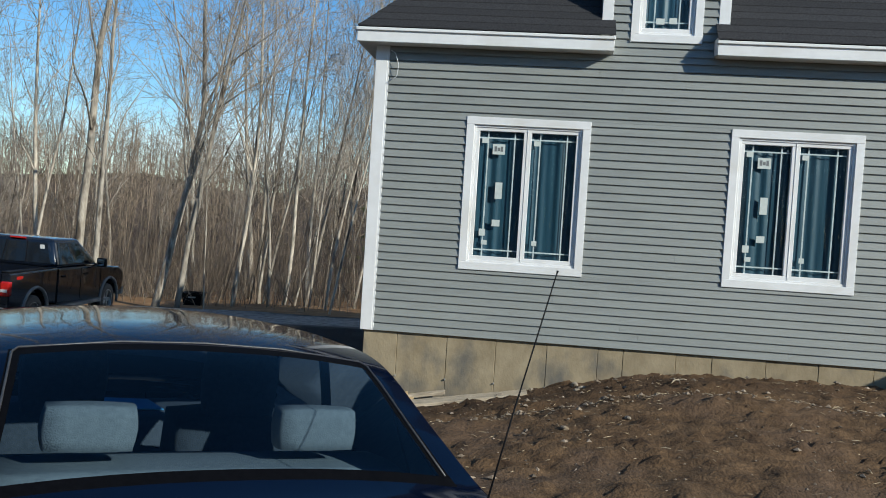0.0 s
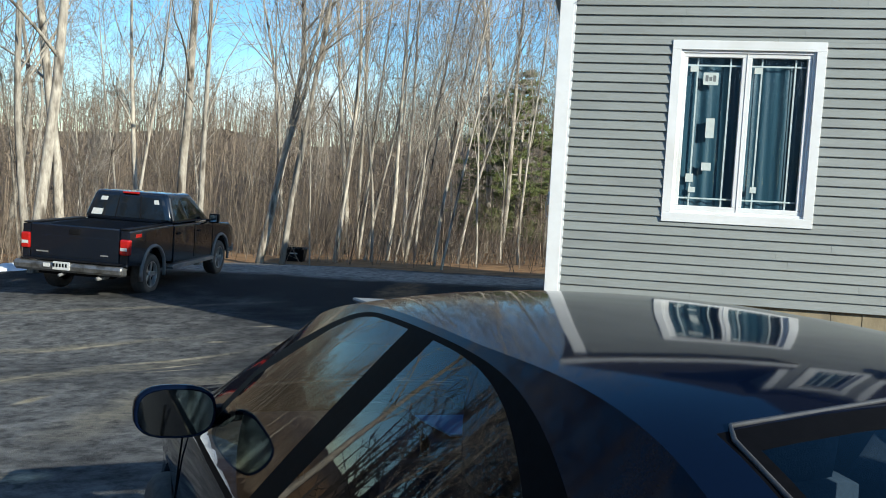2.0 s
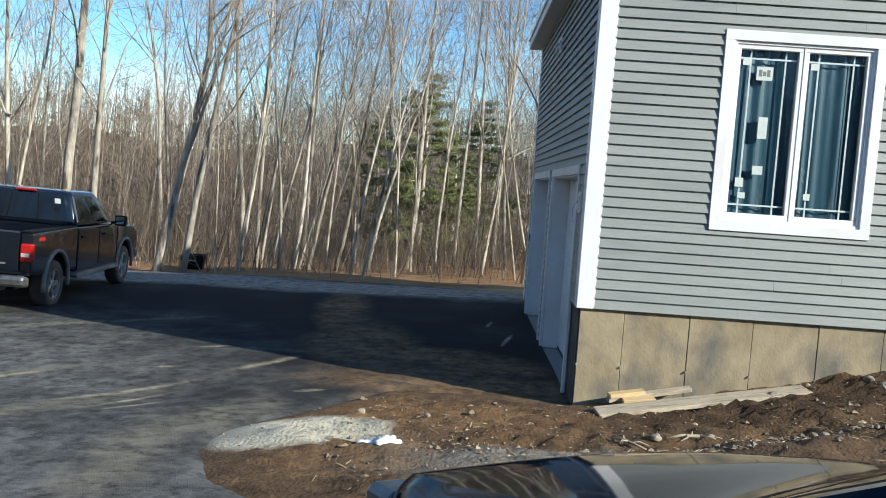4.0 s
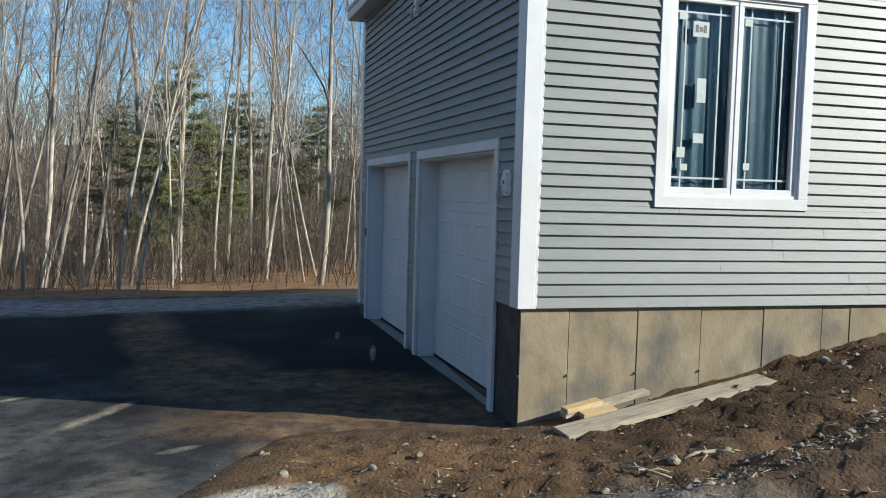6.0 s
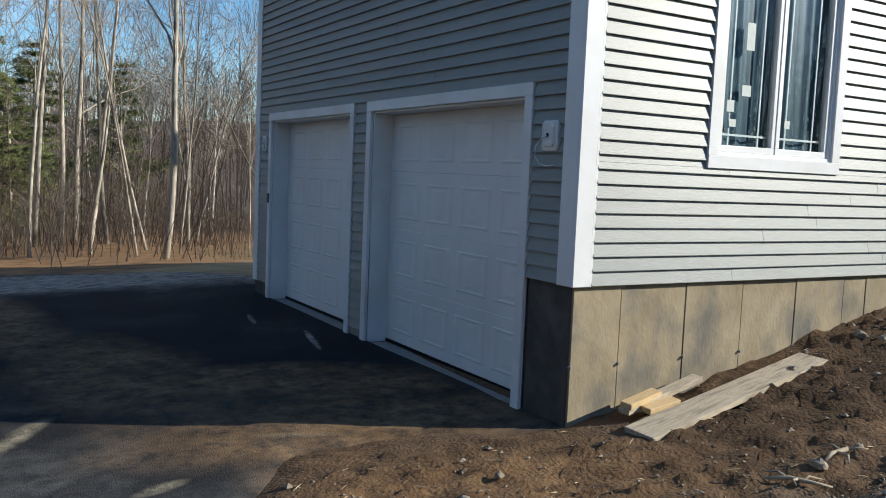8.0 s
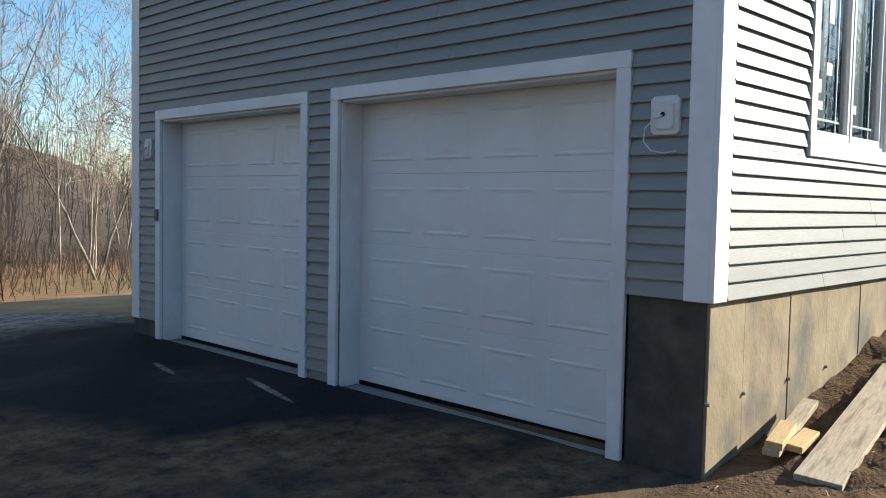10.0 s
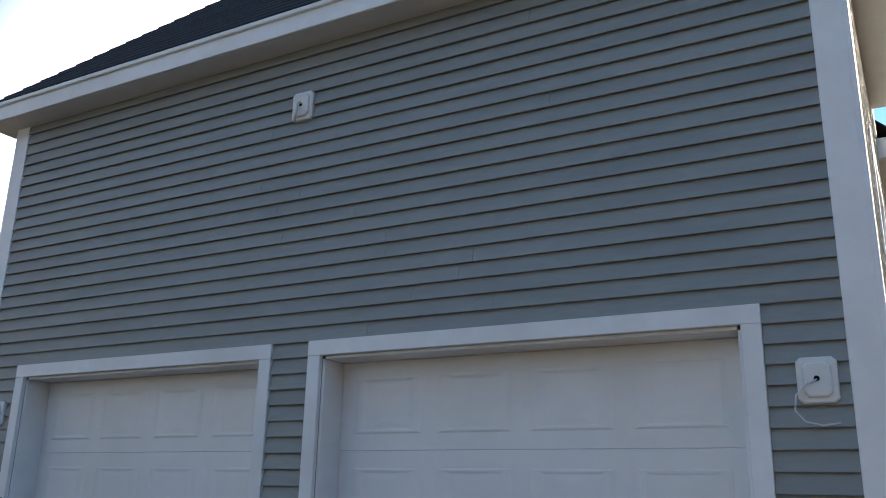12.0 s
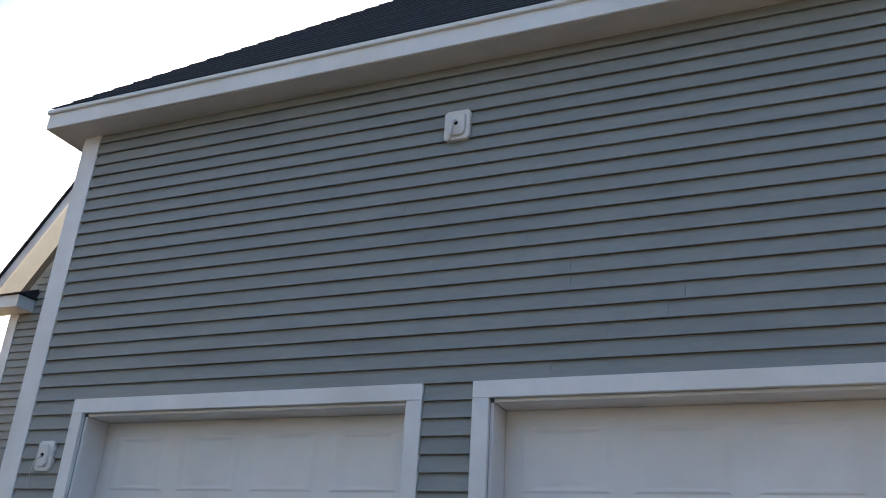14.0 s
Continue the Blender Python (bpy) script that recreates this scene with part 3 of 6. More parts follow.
# ---- windows ----
def window(index, rect, sashes, label, stickers):
    """A white cased window: casing boards, sashes, panes, grille bars and the blue sheet behind the glass."""
    a, b, c, d = rect
    w = tagged(empty("window_%d" % index, ((a + b) / 2, FRONT, c)), label, "window", kind="structure")
    back = Matrix.Translation((-(a + b) / 2, -FRONT, -c))

    def put(ob):
        ob.data.transform(back)
        return ob

    put(slab_board("casing_top", on_front, a, b, 0, 0.034, d - CASE, d, TRIM, w))
    put(slab_board("casing_bottom", on_front, a, b, 0, 0.036, c, c + CASE, TRIM, w))
    for u in (a, b - CASE):
        put(slab_board("casing_side", on_front, u, u + CASE, 0, 0.033, c + CASE, d - CASE, TRIM, w))
    a, b, c, d = a + CASE, b - CASE, c + CASE, d - CASE
    for z0, z1 in ((c, c + 0.028), (d - 0.028, d)):
        put(slab_board("window_frame", on_front, a, b, -0.09, 0.012, z0, z1, TRIM, w))
    for u0, u1 in ((a, a + 0.028), (b - 0.028, b)):
        put(slab_board("window_frame", on_front, u0, u1, -0.09, 0.012, c + 0.028, d - 0.028, TRIM, w))
    a, b, c, d = a + 0.028, b - 0.028, c + 0.028, d - 0.028
    wide = (b - a - 0.012 * (sashes - 1)) / sashes
    for i in range(sashes):
        p, q = a + i * (wide + 0.012), a + i * (wide + 0.012) + wide
        if i:
            put(slab_board("mullion", on_front, p - 0.012, p, -0.06, 0.006, c, d, TRIM, w))
        e = 0.042
        for z0, z1 in ((c, c + e + 0.008), (d - e, d)):
            put(slab_board("sash_rail", on_front, p, q, -0.055, 0.0, z0, z1, TRIM, w, 0.004))
        for u0, u1 in ((p, p + e), (q - e, q)):
            put(slab_board("sash_stile", on_front, u0, u1, -0.055, 0.0, c + e + 0.008, d - e, TRIM, w, 0.004))
        p, q, z0, z1 = p + e, q - e, c + e + 0.008, d - e
        pane = put(pydata("pane", [on_front(p, -0.03, z0), on_front(q, -0.03, z0), on_front(q, -0.03, z1), on_front(p, -0.03, z1)], [(0, 1, 2, 3)], GLASS, w))
        pane.visible_shadow = False
        g = 0.105
        for u in (p + g, q - g):
            put(slab_board("grille_bar", on_front, u - 0.008, u + 0.008, -0.046, -0.040, z0, z1, MUNTIN, w, 0.001))
        for z in (z0 + g * 0.75, z1 - g * 0.75):
            put(slab_board("grille_bar", on_front, p, q, -0.0385, -0.0355, z - 0.008, z + 0.008, MUNTIN, w, 0.001))
        for n, (su, sz, sw, sh, ink) in enumerate(stickers[i] if i < len(stickers) else ()):
            u, z = p + su * (q - p), z0 + sz * (z1 - z0)
            st = put(slab_board("sticker", on_front, u - sw / 2, u + sw / 2, -0.0295, -0.0282, z - sh / 2, z + sh / 2, STICKER, w, 0, "pale paper sticker"))
            if ink:
                for k in range(3):
                    o = part("sticker_print", box((u - sw * 0.36 + k * sw * 0.25, FRONT + 0.0270, z - sh * (0.22 - 0.05 * (k % 2))),
                                                  (u - sw * 0.16 + k * sw * 0.25, FRONT + 0.0281, z + sh * (0.28 - 0.12 * (k % 2)))), STICKER_INK, st)
                    put(o)
    # the sheet that hangs behind the glass in soft upright folds
    xs = [a + (b - a) * i / 90 for i in range(91)]
    v, f = [], []
    rnd = random.Random(index)
    ph = [rnd.uniform(0, 6) for _ in range(3)]
    for z in (c - 0.05, (c + d) / 2, d + 0.05):
        for x in xs:
            fold = 0.018 * math.sin(x * 34 + ph[0]) + 0.014 * math.sin(x * 57 + ph[1] + z) + 0.02 * math.sin(x * 13 + ph[2])
            v.append((x, FRONT + 0.078 + fold * 0.40, z))
    for j in range(2):
        for i in range(90):
            f.append((j * 91 + i, j * 91 + i + 1, (j + 1) * 91 + i + 1, (j + 1) * 91 + i))
    put(pydata("inner_sheet", v, f, FILM, w, "blue sheet hanging in folds", True))
    return w


MARKS = [[(0.45, 0.86, 0.15, 0.125, True), (0.5, 0.53, 0.085, 0.20, False), (0.48, 0.27, 0.095, 0.08, False), (0.18, 0.19, 0.075, 0.085, False),
          (0.24, 0.11, 0.07, 0.055, False), (0.13, 0.925, 0.075, 0.06, False)], [(0.2, 0.125, 0.06, 0.06, False), (0.13, 0.92, 0.075, 0.06, False)]]
window(1, WINDOWS[0], 2, "white twin casement window with blue sheet and stickers", MARKS)
window(2, WINDOWS[1], 2, "white twin casement window with blue sheet and stickers", MARKS)
window(3, WINDOWS[2], 1, "white single dormer window with prairie grille", [[(0.35, 0.09, 0.10, 0.07, False), (0.65, 0.10, 0.09, 0.07, False)]])


# ---- garage doors ----
def garage_door(index, rect, label):
    a, b, c, d = rect
    g = tagged(empty("door_%d" % index, (SIDE, (a + b) / 2, 0)), label, "garage door", kind="structure")
    back = Matrix.Translation((-SIDE, -(a + b) / 2, 0))

    def put(ob):
        ob.data.transform(back)
        return ob

    put(slab_board("casing_top", on_side, a, b, 0, 0.034, d - CASE, d, TRIM, g))
    for u in (a, b - CASE):
        put(slab_board("casing_side", on_side, u, u + CASE, 0, 0.033, 0.0, d - CASE, TRIM, g))
    a, b, d = a + CASE, b - CASE, d - CASE
    put(slab_board("jamb_top", on_side, a + 0.02, b - 0.02, -0.24, 0.0, d - 0.02, d, TRIM, g))
    for u in (a, b - 0.02):
        put(slab_board("jamb_side", on_side, u, u + 0.02, -0.24, 0.0, 0.0, d - 0.02, TRIM, g))
    a, b, d = a + 0.02, b - 0.02, d - 0.02
    put(slab_board("weather_strip", on_side, a, b, -0.22, -0.20, 0.0, 0.035, BLACK, g, label="black rubber bottom seal"))
    tall = (d - 0.035) / 4
    for k in range(4):
        z0, z1 = 0.035 + k * tall, 0.035 + (k + 1) * tall - 0.0008
        sec = put(slab_board("door_section", on_side, a, b, -0.24, -0.20, z0, z1, DOOR_WHITE, g, 0.004))
        gap = 0.105
        wide = (b - a - gap * 5) / 4
        for i in range(4):
            u = a + gap + i * (wide + gap)
            q0, q1 = z0 + 0.10, z1 - 0.10
            rings = [(0.0, -0.1996), (0.010, -0.1945), (0.018, -0.1945), (0.030, -0.1985), (0.042, -0.1985), (0.07, -0.1955)]
            v, f = [], []
            for m, o in rings:
                v += [on_side(uu, o, zz) for uu, zz in ((u + 3 * m, q0 + m), (u + wide - 3 * m, q0 + m), (u + wide - 3 * m, q1 - m), (u + 3 * m, q1 - m))]
            for r in range(len(rings) - 1):
                for s in range(4):
                    f.append((r * 4 + s, r * 4 + (s + 1) % 4, r * 4 + 4 + (s + 1) % 4, r * 4 + 4 + s))
            f.append(tuple(range(len(rings) * 4 - 4, len(rings) * 4)))
            put(pydata("raised_panel", v, f, DOOR_WHITE, sec))
    return g


garage_door(1, DOORS[0], "closed white raised-panel garage door with white casing")
door_2 = garage_door(2, DOORS[1], "closed white raised-panel garage door with keypad beside")

# ---- roof, eaves ----
OVER, PITCH = 0.23, 1.08
EAVE = 4.62
fy0, fy1, fx0 = FRONT - OVER, BACK + OVER, SIDE - OVER
half = (fy1 - fy0) / 2
top_z = EAVE + 0.03 + half * PITCH
roof = tagged(empty("roof"), "dark grey asphalt-shingled hip roof", "roof", kind="structure")
zr = EAVE + 0.02
mid_y = fy0 + half


def roof_z(y):
    return zr + (y - fy0) * PITCH


def strip(v):
    return pydata("shingle_course", v, [(0, 1, 2, 3), (4, 7, 6, 5), (0, 4, 5, 1), (1, 5, 6, 2), (2, 6, 7, 3), (3, 7, 4, 0)], SHINGLE, roof)


step_y = 0.14 / math.hypot(1, PITCH)
count = int(half / step_y)
for k in range(count):
    s0, s1 = k * step_y, (k + 1) * step_y + 0.02
    y0, y1 = fy0 + s0, min(fy0 + s1, mid_y)
    gaps = []
    if y0 < FRONT - 0.05:
        gaps = [(1.03, 2.19)]
    elif y0 < FRONT + 1.9:
        gaps = [DORMER]
    for a, b in split(fx0 + s0, RIGHT + 0.2, gaps):
        left = a + (s1 - s0) if abs(a - fx0 - s0) < 1e-6 else a
        z0, z1 = zr + s0 * PITCH, zr + (y1 - fy0) * PITCH
        strip([(a, y0, z0 + 0.004), (b, y0, z0 + 0.004), (b, y1, z1 - 0.004), (left, y1, z1 - 0.004),
               (a, y0, z0 + 0.018), (b, y0, z0 + 0.018), (b, y1, z1 + 0.004), (left, y1, z1 + 0.004)])
    x0, x1 = fx0 + s0, min(fx0 + s1, fx0 + half)
    z0, z1 = zr + s0 * PITCH, zr + (x1 - fx0) * PITCH
    e = x1 - x0
    strip([(x0, fy1 - s0, z0 + 0.004), (x0, fy0 + s0, z0 + 0.004), (x1, fy0 + s0 + e, z1 - 0.004), (x1, fy1 - s0 - e, z1 - 0.004),
           (x0, fy1 - s0, z0 + 0.018), (x0, fy0 + s0, z0 + 0.018), (x1, fy0 + s0 + e, z1 + 0.004), (x1, fy1 - s0 - e, z1 + 0.004)])
back_v = [(fx0, fy1, zr), (RIGHT + 0.2, fy1, zr), (RIGHT + 0.2, mid_y, roof_z(mid_y)), (fx0 + half, mid_y, roof_z(mid_y))]
pydata("back_slope", back_v, [(0, 1, 2, 3)], SHINGLE, roof)
pydata("end_gable", [(RIGHT + 0.1, fy0, zr), (RIGHT + 0.1, fy1, zr), (RIGHT + 0.1, mid_y, roof_z(mid_y))], [(0, 1, 2)], SIDING, roof)


def eave_run(name, lo, hi, label):
    return tagged(part(name, box(lo, hi, 0.004), TRIM), label, "trim", kind="structure")


def molding(name, lo, hi):
    return tagged(part(name, box(lo, hi, 0.006), TRIM), "white crown strip under the shingles", "trim", kind="structure")


for a, b in ((fx0, 1.02), (2.19, RIGHT + 0.2)):
    eave_run("fascia_front", (a, fy0, SOFFIT_Z), (b, fy0 + 0.022, EAVE - 0.025), "white painted fascia board")
    molding("crown_front", (a - 0.01, fy0 - 0.022, EAVE - 0.03), (b + 0.01, fy0 + 0.03, EAVE + 0.008))
    tagged(part("soffit_front", box((a + 0.022, fy0 + 0.022, SOFFIT_Z), (b - 0.001, FRONT + 0.01, SOFFIT_Z + 0.012)), SOFFIT), "white vented soffit", "soffit", kind="structure")
    for u in ((b - 0.02,) if b < 2 else (a,)):
        eave_run("eave_return", (u, fy0 + 0.022, SOFFIT_Z + 0.012), (u + 0.02, FRONT, EAVE + 0.05), "white eave end board")
eave_run("fascia_garage", (fx0, fy0 + 0.022, SOFFIT_Z), (fx0 + 0.022, fy1, EAVE - 0.025), "white painted fascia board")
molding("crown_garage", (fx0 - 0.022, fy0 - 0.01, EAVE - 0.031), (fx0 + 0.03, fy1 + 0.01, EAVE + 0.007))
eave_run("fascia_back", (fx0 + 0.022, fy1 - 0.022, SOFFIT_Z), (1.2, fy1, EAVE - 0.025), "white painted fascia board")
tagged(part("soffit_garage", box((fx0 + 0.022, fy0 + 0.022, SOFFIT_Z - 0.002), (SIDE + 0.01, fy1 - 0.022, SOFFIT_Z + 0.01)), SOFFIT), "white vented soffit", "soffit", kind="structure")
tagged(part("soffit_back", box((SIDE + 0.01, BACK - 0.01, SOFFIT_Z - 0.001), (1.2, fy1 - 0.022, SOFFIT_Z + 0.01)), SOFFIT), "white vented soffit", "soffit", kind="structure")
# dormer cheeks and roof
dm = (DORMER[0] + DORMER[1]) / 2
tagged(pydata("dormer_roof", [(DORMER[0] - 0.2, FRONT - 0.25, 6.25), (dm, FRONT - 0.25, 7.2), (DORMER[1] + 0.2, FRONT - 0.25, 6.25),
                              (DORMER[0] - 0.2, FRONT + 2.4, 6.25), (dm, FRONT + 3.2, 7.2), (DORMER[1] + 0.2, FRONT + 2.4, 6.25)],
              [(0, 1, 4, 3), (1, 2, 5, 4), (0, 2, 1), (0, 3, 5, 2)], SHINGLE), "dark shingled dormer roof", "roof", kind="structure")
for u in (DORMER[0], DORMER[1] - 0.12):
    tagged(part("dormer_cheek", box((u, FRONT + 0.16, 4.6), (u + 0.12, FRONT + 2.2, 6.3)), SIDING), "grey sided dormer cheek wall", "wall", kind="structure")

# ---- rear wing with a gable to the driveway ----
WY1, WPITCH, WEAVE = 20.2, 1.35, 4.42
ridge_y = 18.85


def wing_top(z):
    return WY1 if z < WEAVE - 0.1 else WY1 - (z - WEAVE + 0.1) / WPITCH


wall_wing = wall_core("wall_wing", on_wing, BACK, WY1, FOUND - 0.9, WEAVE, [], 0.16, SIDING, "grey vinyl-sided wing wall in shade")
pydata("gable_core", [(1.21, BACK, WEAVE), (1.21, WY1, WEAVE), (1.21, ridge_y, WEAVE + (WY1 - ridge_y) * WPITCH), (1.21, BACK, WEAVE + (WY1 - ridge_y) * WPITCH)],
       [(0, 1, 2, 3)], SIDING, wall_wing)
siding(wall_wing, on_wing, BACK + 0.02, WY1 - 0.13, FOUND, 6.2, [], 7, wing_top, 9)
tagged(slab_board("corner_board_wing", on_wing, WY1 - 0.13, WY1 + 0.02, -0.005, 0.026, FOUND - 0.9, WEAVE, TRIM), "white corner trim board", "trim", kind="structure")
L = (WY1 + 0.25 - ridge_y)
rz = WEAVE + 0.05


def rake(name, x0, x1, lo, hi, material, label):
    """A sloping board along the wing's gable."""
    y0, y1 = WY1 + 0.25, ridge_y
    v = [(x, y, rz + (WY1 + 0.25 - y) * WPITCH + z) for x in (x0, x1) for y, z in ((y0, lo), (y0, hi), (y1, hi), (y1, lo))]
    return tagged(pydata(name, v, [(0, 1, 2, 3), (4, 7, 6, 5), (0, 4, 5, 1), (1, 5, 6, 2), (2, 6, 7, 3), (3, 7, 4, 0)], material), label, "trim", kind="structure")


rake("rake_board", 0.93, 0.955, -0.22, -0.02, TRIM, "white gable rake board")
rake("rake_soffit", 0.955, 1.2, -0.21, -0.195, SOFFIT, "white rake soffit")
rake("wing_roof", 0.90, 9.0, -0.018, 0.03, SHINGLE, "dark asphalt-shingled wing roof")
eave_run("gable_return", (0.93, WY1 - 0.35, WEAVE - 0.12), (1.2, WY1 + 0.25, WEAVE + 0.04), "white boxed eave return")
tagged(pydata("return_cap", [(0.90, WY1 - 0.37, WEAVE + 0.045), (0.90, WY1 + 0.2, WEAVE + 0.045), (1.2, WY1 + 0.2, WEAVE + 0.2), (1.2, WY1 - 0.37, WEAVE + 0.2),
                             (0.90, WY1 - 0.37, WEAVE + 0.041), (0.90, WY1 + 0.2, WEAVE + 0.041), (1.2, WY1 + 0.2, WEAVE + 0.041), (1.2, WY1 - 0.37, WEAVE + 0.041)],
              [(0, 1, 2, 3), (0, 4, 5, 1), (1, 5, 6, 2), (0, 3, 7, 4), (2, 6, 7, 3)], SHINGLE), "dark shingled cap on the eave return", "roof", kind="structure")
# ---- things ----
PAINT = surface("dark_blue_car_paint", (0.0016, 0.0034, 0.011), (0.002, 0.005, 0.016), 300, 0.06, spec=0.16)
SEAL = surface("black_window_seal", (0.0025, 0.0025, 0.003), (0.005, 0.005, 0.006), 60, 0.55, spec=0.03)
MOLDING = surface("dark_grey_molding", (0.03, 0.03, 0.032), (0.06, 0.06, 0.062), 40, 0.4)
PAINT_T = surface("black_truck_paint", (0.004, 0.006, 0.011), (0.007, 0.010, 0.017), 200, 0.14, coat=0.9, stain=(0.018, 0.018, 0.018), stain_scale=1.4,
                  stain_edge=(0.6, 0.95))
CAR_GLASS = glass("blue_tinted_car_glass", (0.30, 0.44, 0.58), 0.0, 1.45)
DARK_GLASS = surface("dark_truck_glass", (0.006, 0.007, 0.008), (0.010, 0.012, 0.014), 3, 0.04, spec=0.6)
SEAT = surface("light_grey_seat_cloth", (0.19, 0.20, 0.20), (0.27, 0.28, 0.275), 60, 0.95, 0.3, 200)
SEAT_DARK = surface("dark_grey_seat_cloth", (0.05, 0.055, 0.06), (0.08, 0.085, 0.095), 60, 0.95, 0.3, 200)
CABIN = surface("grey_cabin_plastic", (0.07, 0.075, 0.085), (0.11, 0.115, 0.125), 50, 0.8, 0.2, 200)
RED_LENS = surface("red_lamp_lens", (0.30, 0.006, 0.006), (0.46, 0.016, 0.012), 40, 0.15, coat=0.6)
CHROME = surface("dull_chrome", (0.17, 0.17, 0.168), (0.30, 0.30, 0.295), 15, 0.34, metal=0.75, stain=(0.10, 0.095, 0.085), stain_scale=5)
ALLOY = surface("alloy_rim", (0.42, 0.41, 0.39), (0.56, 0.55, 0.53), 15, 0.35, metal=0.9)
MIRROR = surface("mirror_glass", (0.42, 0.46, 0.47), (0.48, 0.52, 0.53), 5, 0.05, metal=1.0)
PLATE = surface("pale_plate", (0.42, 0.43, 0.42), (0.56, 0.56, 0.54), 30, 0.5)
FOLDER = surface("bright_blue_folder", (0.12, 0.46, 0.78), (0.16, 0.52, 0.82), 20, 0.5)
FLARE = surface("grey_fender_flare", (0.13, 0.13, 0.13), (0.19, 0.19, 0.185), 25, 0.6, stain=(0.25, 0.23, 0.2), stain_scale=3)
BOX_WHITE = surface("white_vinyl_block", (0.66, 0.65, 0.62), (0.74, 0.73, 0.70), 12, 0.5)
WIRE_WHITE = surface("white_wire", (0.55, 0.56, 0.58), (0.65, 0.66, 0.68), 12, 0.5)


def blend_row(rows, y):
    """Smooth values at y from rows of (y, values...)."""
    if y <= rows[0][0]:
        return rows[0][1:]
    for i in range(len(rows) - 1):
        if y <= rows[i + 1][0]:
            a, b = rows[i], rows[i + 1]
            p, q = rows[max(i - 1, 0)], rows[min(i + 2, len(rows) - 1)]
            h = b[0] - a[0]
            t = (y - a[0]) / h
            out = []
            for k in range(1, len(a)):
                m0 = (b[k] - p[k]) / (b[0] - p[0]) * h
                m1 = (q[k] - a[k]) / (q[0] - a[0]) * h
                out.append((2 * t ** 3 - 3 * t * t + 1) * a[k] + (t ** 3 - 2 * t * t + t) * m0 + (3 * t * t - 2 * t ** 3) * b[k] + (t ** 3 - t * t) * m1)
            return out
    return rows[-1][1:]


# ---- the sedan: y, roof line, rail half width and height, belt half width and height ----
SEDAN = [(-2.42, 0.62, 0.48, 0.58, 0.58, 0.55), (-2.36, 0.92, 0.58, 0.88, 0.67, 0.80), (-2.25, 1.00, 0.66, 0.95, 0.75, 0.86),
         (-1.95, 1.062, 0.69, 1.00, 0.79, 0.89), (-1.70, 1.095, 0.685, 1.04, 0.80, 0.90), (-1.54, 1.13, 0.665, 1.085, 0.805, 0.90),
         (-1.30, 1.255, 0.63, 1.20, 0.81, 0.905),
         (-0.95, 1.402, 0.595, 1.355, 0.818, 0.905), (-0.5, 1.444, 0.60, 1.39, 0.825, 0.905), (0.0, 1.446, 0.595, 1.392, 0.828, 0.90),
         (0.36, 1.39, 0.59, 1.335, 0.826, 0.895), (0.60, 1.305, 0.60, 1.245, 0.822, 0.89), (0.96, 1.13, 0.66, 1.08, 0.81, 0.88),
         (1.26, 0.995, 0.70, 0.95, 0.795, 0.865), (1.6, 0.94, 0.70, 0.89, 0.78, 0.825), (2.0, 0.86, 0.66, 0.81, 0.745, 0.755),
         (2.3, 0.76, 0.60, 0.75, 0.67, 0.68), (2.43, 0.60, 0.43, 0.56, 0.53, 0.52)]


def lean_of(y):
    if y > 0.7:
        return 0.42 * max(0.0, 1 - (y - 0.7) / 0.68)
    if y > 0:
        return 0.42
    if y > -1.25:
        return 0.42 + (y / 1.25) * 0.54
    return -0.12 * max(0.0, 1 - (-1.25 - y) / 0.5)


